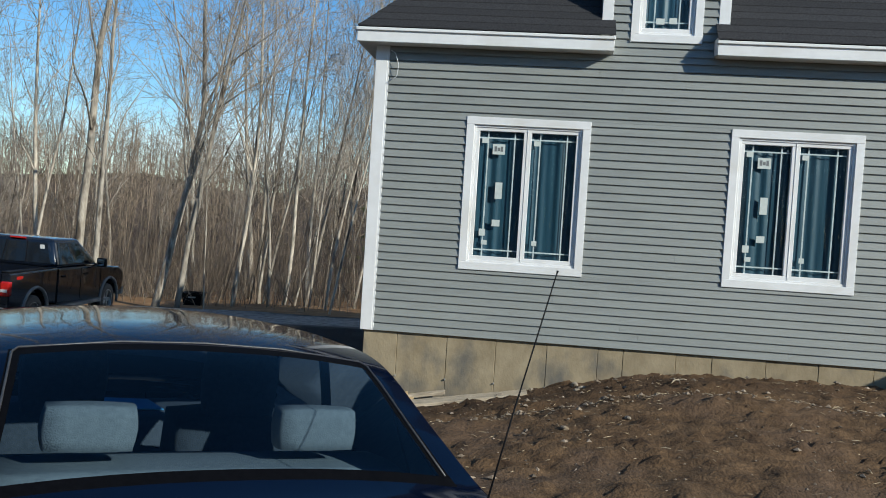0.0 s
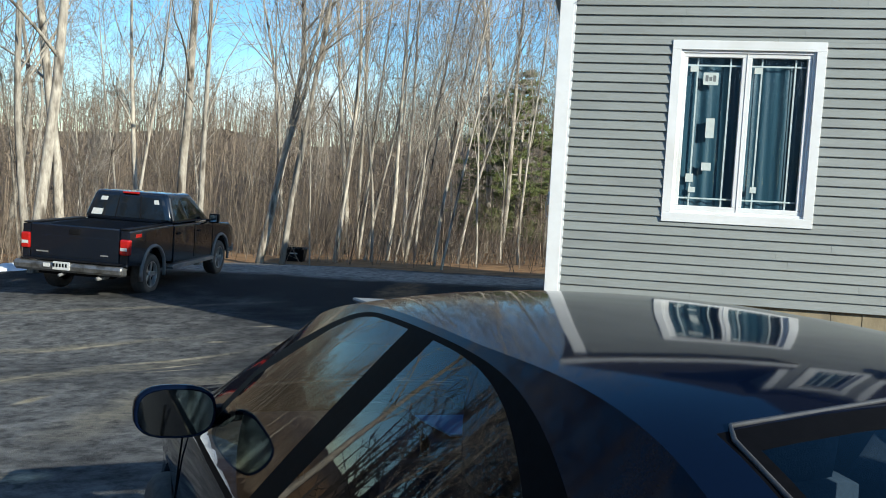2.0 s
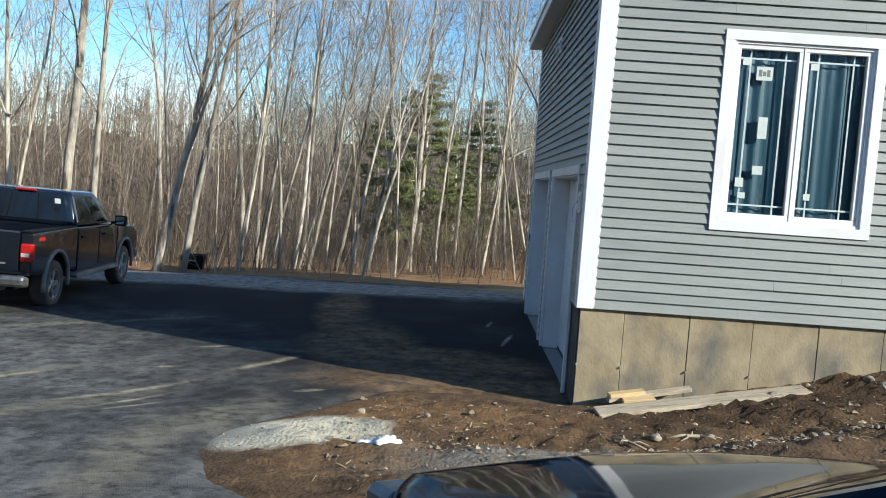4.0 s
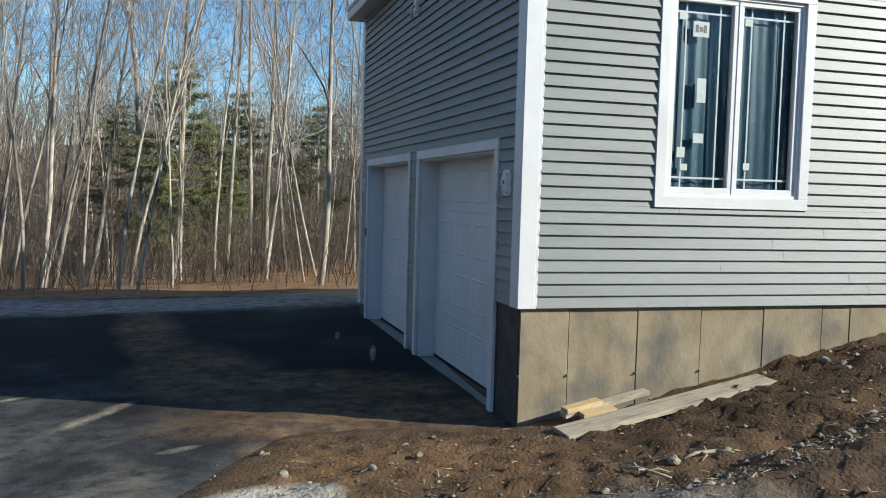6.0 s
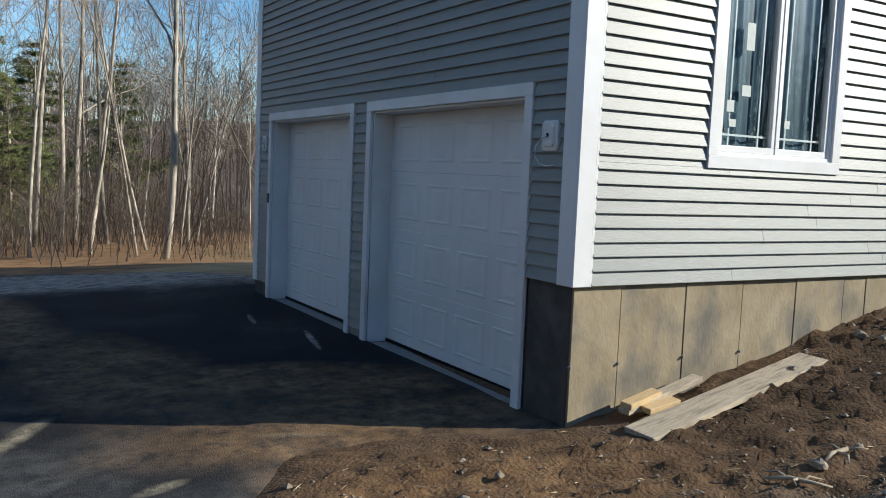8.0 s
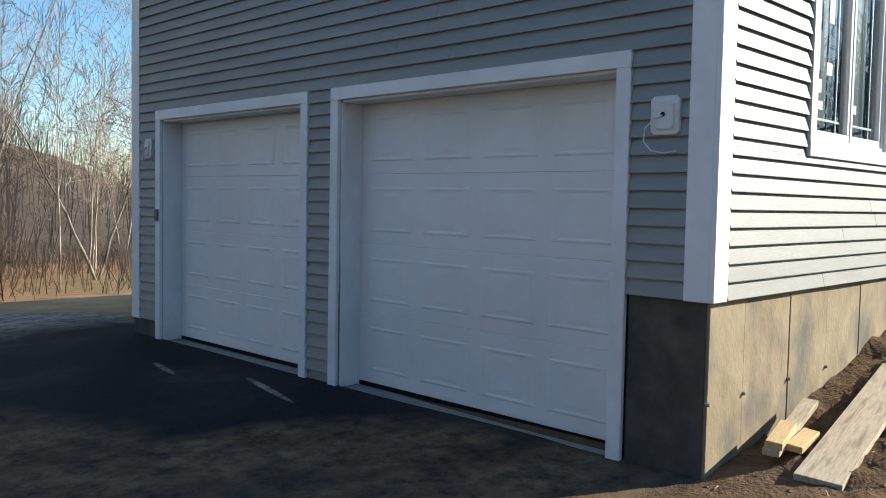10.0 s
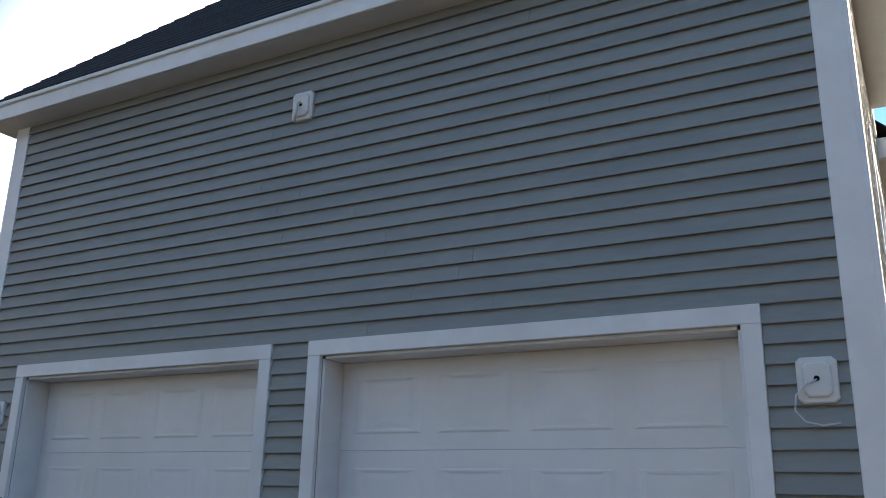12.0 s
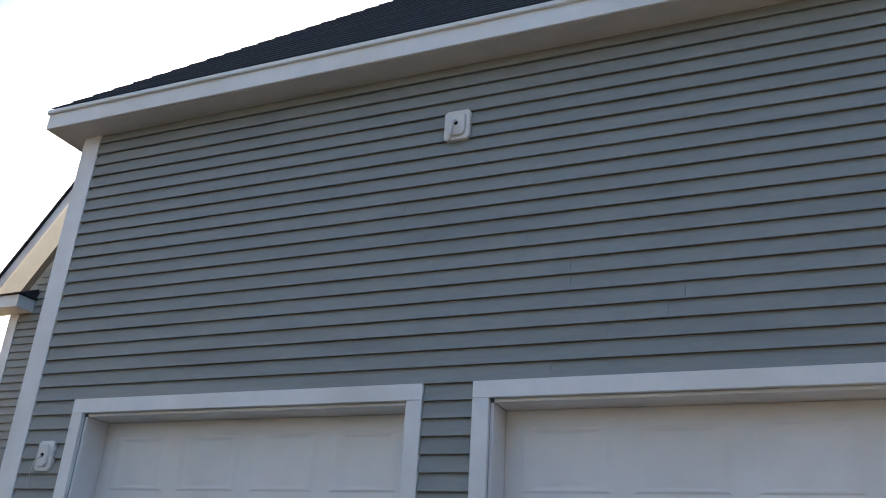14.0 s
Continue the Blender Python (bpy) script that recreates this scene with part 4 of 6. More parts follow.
def wheel(parent, name, at, radius, width, spokes):
    """A tyre with a dished, spoked rim; the axle lies along x."""
    side = 1 if at[0] > 0 else -1
    prof = [(0.62, 0.46), (0.70, 0.50), (0.90, 0.50), (0.97, 0.42), (1.0, 0.25), (1.0, -0.25), (0.97, -0.42), (0.90, -0.50), (0.70, -0.5), (0.62, -0.46)]
    n = 40
    v = [(at[0] + side * w * width, at[1] + r * radius * math.cos(2 * math.pi * k / n), at[2] + r * radius * math.sin(2 * math.pi * k / n)) for r, w in prof for k in range(n)]
    f = [(i * n + k, i * n + (k + 1) % n, (i + 1) * n + (k + 1) % n, (i + 1) * n + k) for i in range(len(prof) - 1) for k in range(n)]
    w_ = pydata(name, v, f, RUBBER, parent, smooth=True)
    bm = bmesh.new()
    turn = Matrix.Translation(at) @ Matrix.Rotation(radians(90 * side), 4, "Y")
    bmesh.ops.create_cone(bm, cap_ends=True, segments=32, radius1=radius * 0.63, radius2=radius * 0.60, depth=0.02, matrix=turn @ Matrix.Translation((0, 0, width * 0.05)))
    part("wheel_well", bm, BLACK, w_)
    bm = bmesh.new()
    for k in range(spokes):
        a = 2 * math.pi * k / spokes
        tmp = box((-radius * 0.095, radius * 0.12, width * 0.22), (radius * 0.095, radius * 0.62, width * 0.36), 0.008)
        me = bpy.data.meshes.new("tmp")
        tmp.transform(turn @ Matrix.Rotation(a, 4, "Z"))
        tmp.to_mesh(me)
        tmp.free()
        bm.from_mesh(me)
        bpy.data.meshes.remove(me)
    bmesh.ops.create_cone(bm, cap_ends=True, segments=20, radius1=radius * 0.2, radius2=radius * 0.15, depth=width * 0.2, matrix=turn @ Matrix.Translation((0, 0, width * 0.34)))
    n = 32
    ring = [(0.66, 0.30), (0.66, 0.47), (0.60, 0.47), (0.57, 0.20)]
    vs = [[bm.verts.new((at[0] + side * w * width, at[1] + r * radius * math.cos(2 * math.pi * k / n), at[2] + r * radius * math.sin(2 * math.pi * k / n))) for k in range(n)] for r, w in ring]
    for i in range(3):
        for k in range(n):
            bm.faces.new((vs[i][k], vs[i][(k + 1) % n], vs[i + 1][(k + 1) % n], vs[i + 1][k]))
    part("rim", bm, ALLOY, w_)
    return w_


def blob(lo, hi, squareness=0.35, cuts=3):
    """A cushion: a box rounded towards an ellipsoid."""
    bm = bmesh.new()
    bmesh.ops.create_cube(bm, size=2)
    bmesh.ops.subdivide_edges(bm, edges=bm.edges[:], cuts=cuts, use_grid_fill=True)
    c = Vector([(a + b) / 2 for a, b in zip(lo, hi)])
    h = Vector([(b - a) / 2 for a, b in zip(lo, hi)])
    for v in bm.verts:
        ball = v.co.normalized() * 1.15
        p = v.co.lerp(ball, squareness)
        v.co = c + Vector((p.x * h.x, p.y * h.y, p.z * h.z))
    return bm


def sedan():
    car = tagged(empty("sedan"), "dark blue four-door sedan parked on the drive", "car")

    def rail(y):
        r = blend_row(SEDAN, y)
        return r[1], r[2]

    def belt(y):
        r = blend_row(SEDAN, y)
        return r[3], r[4]

    lines = steps((-2.42, -2.25, 0.0425), (-2.25, -1.54, 0.05), (-1.54, -0.98, 0.04), (-0.98, 0.46, 0.0514), (0.46, 1.20, 0.046), (1.20, 2.43, 0.056))
    buckets = {}

    def add(key, quad):
        buckets.setdefault(key, []).append(quad)

    def top(y, c):
        zc, wr, zr_, wb, zb = blend_row(SEDAN, y)
        return (c * wr, y, zr_ + (zc - zr_) * (1 - abs(c) ** 2.3))

    cs = [-1, -0.97, -0.93, -0.88, -0.83, -0.75, -0.6, -0.45, -0.3, -0.15, 0, 0.15, 0.3, 0.45, 0.6, 0.75, 0.83, 0.88, 0.93, 0.97, 1]
    for a, b in zip(lines, lines[1:]):
        m = (a + b) / 2
        for c, d in zip(cs, cs[1:]):
            k = abs(c + d) / 2
            key = "body"
            if -1.54 < m < -0.98 and k < 0.88:
                key = "rear_window" if k < 0.83 and -1.50 < m < -1.02 else "seal"
            elif 0.46 < m < 1.20 and k < 0.93:
                key = "windshield" if k < 0.88 and m < 1.16 else "seal"
            add(key, [top(a, c), top(a, d), top(b, d), top(b, c)])
    ys = sorted({*steps((-2.42, -1.26, 0.058), (-1.26, -1.12, 0.035), (-1.12, -0.84, 0.035), (-0.84, -0.81, 0.03), (-0.81, 0.02, 0.0415), (0.02, 0.14, 0.06),
                        (0.14, 0.82, 0.034), (0.82, 0.90, 0.04), (0.90, 1.26, 0.045), (1.26, 2.43, 0.0585))})

    def crest(y):
        """How far up the flank the side glass reaches: an arch that falls to the rear pillar and leans into the front one."""
        if y < 0.02:
            return 0.10 + 0.85 * max(0.0, 1 - (min(1.0, (0.02 - y) / 1.14)) ** 2.8)
        return 0.95 - 0.50 * smoothstep(0.30, 0.95, y) ** 1.3

    def rows(y):
        c = crest(y)
        return [0, 0.03, 0.065] + [0.065 + (c - 0.065) * i / 6 for i in range(1, 7)] + [c + (1 - c) * i / 4 * (0.5 if i < 2 else 1) for i in range(1, 5)]

    def flank(y, v, s):
        b, r = belt(y), rail(y - lean_of(y))
        x = b[0] + (r[0] - b[0]) * v + 0.03 * v * (1 - v)
        return (s * x, y - lean_of(y) * v, b[1] + (r[1] - b[1]) * v)

    for s in (-1, 1):
        for a, b in zip(ys, ys[1:]):
            m = (a + b) / 2
            ra, rb = rows(a), rows(b)
            for i in range(len(ra) - 1):
                key = "body"
                if -1.12 < m < 0.90 and 1 <= i <= 9:
                    if i in (1, 9) or 0.02 < m < 0.14 or m > 0.82 or -0.84 < m < -0.81:
                        key = "seal"
                    elif m < 0.02:
                        key = "rear_door_window" + ("_r" if s > 0 else "")
                    else:
                        key = "front_door_window" + ("_r" if s > 0 else "")
                q = [flank(a, ra[i], s), flank(b, rb[i], s), flank(b, rb[i + 1], s), flank(a, ra[i + 1], s)]
                add(key, q if s > 0 else q[::-1])
        low = [(0.0, 0.0), (0.012, 0.12), (0.022, 0.3), (0.012, 0.38), (0.016, 0.55), (-0.02, 0.9), (-0.06, 1.0)]
        for a, b in zip(ys, ys[1:]):
            for (o0, t0), (o1, t1) in zip(low, low[1:]):
                def down(y, o, t):
                    bx, bz = belt(y)
                    z = bz + (0.24 - bz) * t
                    for wy in (-1.42, 1.40):
                        r = 0.345
                        if abs(y - wy) < r:
                            z = max(z, min(bz, 0.31 + math.sqrt(r * r - (y - wy) ** 2)))
                    return (s * (bx + o), y, z)
                q = [down(a, o0, t0), down(a, o1, t1), down(b, o1, t1), down(b, o0, t0)]
                add("body", q if s > 0 else q[::-1])
    looks = {"body": PAINT, "seal": SEAL}
    for key, quads in buckets.items():
        seen, verts, faces = {}, [], []
        for q in quads:
            f = []
            for p in q:
                k = tuple(round(c, 4) for c in p)
                if k not in seen:
                    seen[k] = len(verts)
                    verts.append(p)
                if seen[k] not in f:
                    f.append(seen[k])
            if len(f) > 2:
                faces.append(f)
        name = key.replace("_r", "") if key.endswith("_r") else key
        ob = pydata({"body": "body", "seal": "window_seal"}.get(key, name), verts, faces, looks.get(key, CAR_GLASS), car, smooth=True)
        if key not in looks:
            ob.visible_shadow = False
    # shut lines of the doors and the boot
    for s in (-1, 1):
        for y0, y1 in ((1.02, 1.02), (0.06, 0.02), (-1.12, -1.06)):
            pts = []
            for t in (0.02, 0.2, 0.45, 0.7, 0.9):
                y = y0 + (y1 - y0) * t
                bx, bz = belt(y)
                pts.append((s * (bx + 0.012 + 0.012 * math.sin(math.pi * t)), y, bz + (0.28 - bz) * t))
            v, f = tube(pts, [0.004] * 5, 4)
            pydata("door_gap", v, f, BLACK, car)
        for y in (-0.78, 0.30):
            bx, bz = belt(y)
            hb = box((s * (bx + 0.018) - 0.016, y - 0.09, bz - 0.12), (s * (bx + 0.018) + 0.016, y + 0.09, bz - 0.085), 0.011, segments=2)
            part("door_handle", hb, PAINT, car, smooth=True)
        # mirror: shell, glass, foot
        v, f = [], []
        prof = [(0.006, 0.90), (0.0, 0.96), (0.05, 1.0), (0.09, 0.86), (0.125, 0.5), (0.135, 0.05)]
        n = 24
        for d, r in prof:
            for k in range(n):
                a = 2 * math.pi * k / n
                ca, sa = math.cos(a), math.sin(a)
                e = 0.72
                px = math.copysign(abs(ca) ** e, ca) * 0.112 * r
                pz = math.copysign(abs(sa) ** e, sa) * 0.072 * r
                v.append((s * (0.885 + px), 0.70 + d, 1.005 + pz - 0.10 * (1 - r) * 0.1))
        f = [(i * n + k, i * n + (k + 1) % n, (i + 1) * n + (k + 1) % n, (i + 1) * n + k) for i in range(len(prof) - 1) for k in range(n)]
        f.append(tuple(range(len(prof) * n - n, len(prof) * n)))
        shell = pydata("wing_mirror", v, f, PAINT, car, "dark blue wing mirror", True)
        g = [(s * (0.885 + math.copysign(abs(math.cos(2 * math.pi * k / n)) ** 0.72, math.cos(2 * math.pi * k / n)) * 0.102), 0.708,
              1.005 + math.copysign(abs(math.sin(2 * math.pi * k / n)) ** 0.72, math.sin(2 * math.pi * k / n)) * 0.066) for k in range(n)]
        pydata("mirror_glass", g, [tuple(range(n))], MIRROR, shell, "grey mirror glass")
        v, f = tube([(s * 0.74, 0.80, 0.975), (s * 0.80, 0.77, 0.985), (s * 0.83, 0.76, 0.995)], [0.035, 0.03, 0.034], 8)
        pydata("mirror_foot", v, f, BLACK, shell, smooth=True)
    # cabin
    part("floor_pan", box((-0.74, -1.7, 0.25), (0.74, 1.4, 0.42), 0.02), CABIN, car)
    part("dashboard", blob((-0.64, 0.62, 0.62), (0.64, 1.14, 0.915), 0.12), CABIN, car, smooth=True)
    part("parcel_shelf", box((-0.58, -1.50, 0.99), (0.58, -1.16, 1.02), 0.012), SEAT_DARK, car)
    part("headliner", box((-0.50, -0.80, 1.36), (0.50, 0.42, 1.37), 0.004), SEAT, car)
    part("rear_backrest", blob((-0.60, -1.22, 0.45), (0.60, -0.92, 1.075), 0.10, 4), SEAT, car, "light grey cloth rear seat back", True)
    part("rear_cushion", blob((-0.60, -0.95, 0.36), (0.60, -0.35, 0.52), 0.1, 4), SEAT, car, smooth=True)
    for x in (-0.315, 0.315):
        part("rear_headrest", blob((x - 0.12, -1.17, 1.115), (x + 0.12, -1.05, 1.24), 0.30), SEAT, car, "light grey rear headrest", True)
        part("front_seat", blob((x - 0.24, -0.32, 0.42), (x + 0.24, 0.02, 1.08), 0.25, 4), SEAT_DARK, car, "dark grey front seat", True)
        part("front_cushion", blob((x - 0.25, -0.15, 0.38), (x + 0.25, 0.45, 0.56), 0.2), SEAT_DARK, car, smooth=True)
        part("front_headrest", blob((x - 0.14, -0.32, 1.06), (x + 0.14, -0.18, 1.31), 0.35), SEAT_DARK, car, smooth=True)
        for dx in (-0.05, 0.05):
            v, f = tube([(x + dx, -0.24, 0.98), (x + dx, -0.24, 1.1)], [0.007, 0.007], 6)
            pydata("headrest_post", v, f, CHROME, car)
    ring = [(-0.36 + 0.19 * math.cos(a), 0.62 - 0.06 * math.sin(a), 0.88 + 0.17 * math.sin(a)) for a in [2 * math.pi * k / 24 for k in range(25)]]
    v, f = tube(ring, [0.015] * 25, 6)
    pydata("steering_wheel", v, f, BLACK, car, smooth=True)
    part("inner_mirror", blob((-0.12, 0.46, 1.25), (0.12, 0.495, 1.315), 0.25), BLACK, car, smooth=True)
    line = [top(-1.50, -0.855), top(-1.30, -0.86), top(-1.10, -0.865), top(-1.00, -0.865), top(-0.975, -0.84), top(-0.968, -0.4), top(-0.966, 0), top(-0.968, 0.4),
            top(-0.975, 0.84), top(-1.00, 0.865), top(-1.10, 0.865), top(-1.30, 0.86), top(-1.50, 0.855)]
    v, f = tube([(x, y, z + 0.002) for x, y, z in line], [0.0035] * len(line), 6)
    pydata("window_molding", v, f, MOLDING, car, "grey molding round the rear window", True)
    lamp = part("brake_lamp", box((-0.13, -1.46, 1.0215), (0.13, -1.38, 1.08), 0.012), BLACK, car, "high brake lamp behind the glass")
    part("lens", box((-0.11, -1.472, 1.03), (0.11, -1.4605, 1.07), 0.004), RED_LENS, lamp, "red lamp lens")
    for s in (-1, 1):
        part("tail_lamp", box((s * 0.62 - 0.12, -2.40, 0.72), (s * 0.62 + 0.12, -2.30, 0.88), 0.02), RED_LENS, car, "red tail lamp")
        part("headlamp", box((s * 0.56 - 0.14, 2.24, 0.60), (s * 0.56 + 0.14, 2.40, 0.72), 0.025), CHROME, car)
        for y in (-1.42, 1.40):
            wheel(car, "wheel", (s * 0.76, y, 0.31), 0.315, 0.2, 7)
    v, f = tube([(0.403, -1.92, 1.005), (0.405, -1.919, 1.03)], [0.016, 0.009], 8)
    foot = pydata("antenna", v, f, BLACK, car, "thin black whip antenna", True)
    v, f = tube([(0.405, -1.919, 1.02), (0.51, -1.886, 1.35), (0.625, -1.852, 1.69), (0.628, -1.851, 1.698)], [0.0028, 0.0022, 0.0018, 0.003], 6)
    pydata("antenna_whip", v, f, BLACK, foot, smooth=True)
    part("underside", box((-0.70, -2.3, 0.2), (0.70, 2.3, 0.26)), BLACK, car)
    return car


CAR_AT = (-1.217, 2.338)
car = sedan()
car.matrix_world = pose(CAR_AT[0], CAR_AT[1], lie(*CAR_AT) - 0.055, -3.2, 3.6, 34.0) @ pose(-0.08, 0, -0.005)
folder = tagged(part("folder", box((-0.15, -0.105, 0), (0.15, 0.105, 0.008), 0.002), FOLDER), "bright blue folder lying on the sedan's dashboard", "folder")
folder.matrix_world = car.matrix_world @ pose(0.06, 0.80, 0.93, 4, 3, 12)


# ---- the pickup truck ----
def prism(outline, x0, x1, bevel=0.0):
    """An outline in (y, z) extruded along x."""
    bm = bmesh.new()
    a = [bm.verts.new((x0, y, z)) for y, z in outline]
    b = [bm.verts.new((x1, y, z)) for y, z in outline]
    n = len(outline)
    fa, fb = bm.faces.new(a), bm.faces.new(b[::-1])
    for i in range(n):
        bm.faces.new((a[i], b[i], b[(i + 1) % n], a[(i + 1) % n]))
    bmesh.ops.recalc_face_normals(bm, faces=bm.faces[:])
    if bevel:
        rim = [e for e in bm.edges if fa in e.link_faces or fb in e.link_faces]
        bmesh.ops.bevel(bm, geom=rim, offset=bevel, segments=3, affect="EDGES", profile=0.5)
    return bm


def arch(cy, cz, r, a0=0, a1=180, n=14):
    return [(cy + r * math.cos(radians(a0 + (a1 - a0) * k / n)), cz + r * math.sin(radians(a0 + (a1 - a0) * k / n))) for k in range(n + 1)]


def pickup():
    t = tagged(empty("pickup_truck"), "black four-door pickup truck with grey bumper parked on the drive", "truck")
    rear, front, hub, R = -1.68, 1.86, 0.385, 0.47
    # bed sides with wheel arches
    side = [(-2.70, 0.62), (rear - R, 0.58)] + arch(rear, 0.42, R, 160, 20)[0:] + [(-0.82, 0.55), (-0.82, 1.27), (-2.70, 1.25)]
    for s in (-1, 1):
        part("bed_side", prism(side, s * 0.80, s * 0.975, 0.035), PAINT_T, t, smooth=False)
        part("bed_rail", box((s * 0.88 - 0.075, -2.70, 1.255), (s * 0.88 + 0.075, -0.82, 1.285), 0.012), BLACK, t)
        v, f = tube([(s * 0.975, y, z) for y, z in arch(rear, 0.42, R + 0.035, -12, 192, 18)], [0.036] * 19, 6)
        pydata("fender_flare", v, f, FLARE, t, "grey wheel-arch flare", True)
        v, f = tube([(s * 0.965, y, z) for y, z in arch(front, 0.42, R + 0.03, -12, 192, 18)], [0.034] * 19, 6)
        pydata("fender_flare", v, f, FLARE, t, "grey wheel-arch flare", True)
        lamp = part("tail_lamp", box((s * 0.90 - 0.085, -2.735, 0.82), (s * 0.90 + 0.09, -2.60, 1.10), 0.03, segments=2), RED_LENS, t, "red tail lamp")
        part("reverse_lens", box((s * 0.90 - 0.06, -2.741, 0.90), (s * 0.90 + 0.06, -2.737, 0.955), 0.001), PLATE, lamp)
        for y in (rear, front):
            wheel(t, "wheel", (s * 0.83, y, hub), 0.385, 0.26, 5)
        part("running_board", prism([(-0.85, 0.40), (1.30, 0.40), (1.36, 0.45), (1.30, 0.48), (-0.85, 0.48), (-0.91, 0.45)], s * 0.80, s * 1.02, 0.01), FLARE, t)
        # side mirror
        m = part("wing_mirror", blob((s * 1.12 - 0.10, 0.92, 1.22), (s * 1.12 + 0.10, 1.05, 1.42), 0.25), BLACK, t, smooth=True)
        part("mirror_glass", box((s * 1.12 - 0.075, 0.912, 1.25), (s * 1.12 + 0.075, 0.918, 1.39), 0.004), MIRROR, m)
        v, f = tube([(s * 0.93, 1.02, 1.26), (s * 1.06, 1.0, 1.28)], [0.03, 0.028], 6)
        pydata("mirror_arm", v, f, BLACK, m)
    part("bed_floor", box((-0.80, -2.66, 0.72), (0.80, -0.82, 0.78)), BLACK, t)
    part("bed_front", box((-0.80, -0.90, 0.78), (0.80, -0.84, 1.25)), PAINT_T, t)
    gate = part("tailgate", prism([(-2.72, 0.64), (-2.66, 0.62), (-2.66, 1.26), (-2.70, 1.275), (-2.725, 1.25)], -0.80, 0.80, 0.008), PAINT_T, t)
    part("gate_recess", box((-0.62, -2.7265, 0.72), (0.62, -2.7215, 1.08), 0.002), PAINT_T, gate)
    part("gate_handle", box((-0.10, -2.738, 1.12), (0.10, -2.722, 1.19), 0.006), BLACK, gate)
    part("badge", blob((-0.085, -2.742, 1.155), (0.085, -2.739, 1.215), 0.6), BLACK, gate, smooth=True)
    for x, w in ((-0.58, 0.22), (0.55, 0.14)):
        part("lettering_bar", box((x - w / 2, -2.7315, 0.775), (x + w / 2, -2.7275, 0.80), 0.001), FLARE, gate)
    # bumper, plate, hitch
    bump = part("rear_bumper", prism([(-2.90, 0.47), (-2.72, 0.45), (-2.70, 0.60), (-2.88, 0.645), (-2.94, 0.63), (-2.965, 0.58), (-2.945, 0.51)], -0.98, 0.98, 0.05), CHROME, t, "dull chrome rear bumper")
    part("step_pad", box((-0.9, -2.93, 0.662), (0.9, -2.74, 0.672), 0.003), BLACK, bump)
    plate = part("number_plate", box((-0.24, -2.985, 0.515), (0.06, -2.950, 0.655), 0.004), PLATE, bump, "pale plate with illegible bars")
    for k in range(5):
        part("plate_bar", box((-0.235 + k * 0.055, -2.988, 0.565), (-0.20 + k * 0.055, -2.9855, 0.625), 0.0005), DARK_GLASS, plate)
    part("plate_sticker", box((-0.42, -2.975, 0.55), (-0.30, -2.962, 0.62), 0.004), PLATE, bump, "white bumper sticker")
    v, f = tube([(-0.12, -2.78, 0.44), (-0.12, -2.98, 0.42)], [0.03, 0.03], 8)
    pydata("tow_hitch", v, f, FLARE, t, smooth=True)
    v, f = tube([(0.52, -2.9, 0.40), (0.60, -2.4, 0.42)], [0.035, 0.035], 10)
    pydata("exhaust_pipe", v, f, FLARE, t, smooth=True)
    # cab below the belt, bonnet and front
    cab = [(-0.78, 0.50), (front - R - 0.1, 0.46)] + arch(front, 0.42, R, 170, 10) + [(2.62, 0.55), (2.72, 0.75), (2.68, 1.02), (2.40, 1.15), (1.25, 1.24), (-0.78, 1.26)]
    part("cab_body", prism(cab, -0.965, 0.965, 0.05), PAINT_T, t)
    part("grille", box((-0.6, 2.66, 0.70), (0.6, 2.74, 0.98), 0.02), CHROME, t)
    part("front_bumper", box((-0.95, 2.60, 0.45), (0.95, 2.82, 0.66), 0.04), CHROME, t)
    # glasshouse: a tapered shell with roof, and its panes
    lower = [(-0.93, -0.76), (0.93, -0.76), (0.93, 1.30), (-0.93, 1.30)]
    upper = [(-0.74, -0.62), (0.74, -0.62), (0.76, 0.48), (-0.76, 0.48)]
    z0, z1 = 1.25, 1.84
    bm = bmesh.new()
    lo = [bm.verts.new((x, y, z0)) for x, y in lower]
    hi = [bm.verts.new((x, y, z1)) for x, y in upper]
    bm.faces.new(hi)
    bm.faces.new(lo[::-1])
    for i in range(4):
        bm.faces.new((lo[i], lo[(i + 1) % 4], hi[(i + 1) % 4], hi[i]))
    bmesh.ops.bevel(bm, geom=bm.edges[:], offset=0.10, segments=5, affect="EDGES", profile=0.5)
    part("cab_roof", bm, PAINT_T, t, smooth=True)

    def wallpoint(i, u, v, out=0.006):
        a, b = Vector((*lower[i], z0)), Vector((*lower[(i + 1) % 4], z0))
        c, d = Vector((*upper[i], z1)), Vector((*upper[(i + 1) % 4], z1))
        p = a.lerp(b, u).lerp(c.lerp(d, u), v)
        nrm = (b - a).cross(c - a).normalized()
        return p + nrm * out

    def pane(name, i, u0, u1, v0, v1, material=DARK_GLASS, out=0.006, slant=(0, 0), label=""):
        cor = [(u0, v0), (u1, v0), (u1 + slant[1], v1), (u0 + slant[0], v1)]
        v = [wallpoint(i, u, w, out) for u, w in cor] + [wallpoint(i, u, w, out - 0.012) for u, w in cor]
        return pydata(name, [tuple(p) for p in v], [(0, 1, 2, 3), (7, 6, 5, 4), (0, 4, 5, 1), (1, 5, 6, 2), (2, 6, 7, 3), (3, 7, 4, 0)], material, t, label)

    pane("rear_window", 0, 0.08, 0.92, 0.14, 0.84, slant=(0.015, -0.015))
    for u in (0.36, 0.64):
        pane("window_divider", 0, u - 0.006, u + 0.006, 0.13, 0.87, BLACK, 0.009)
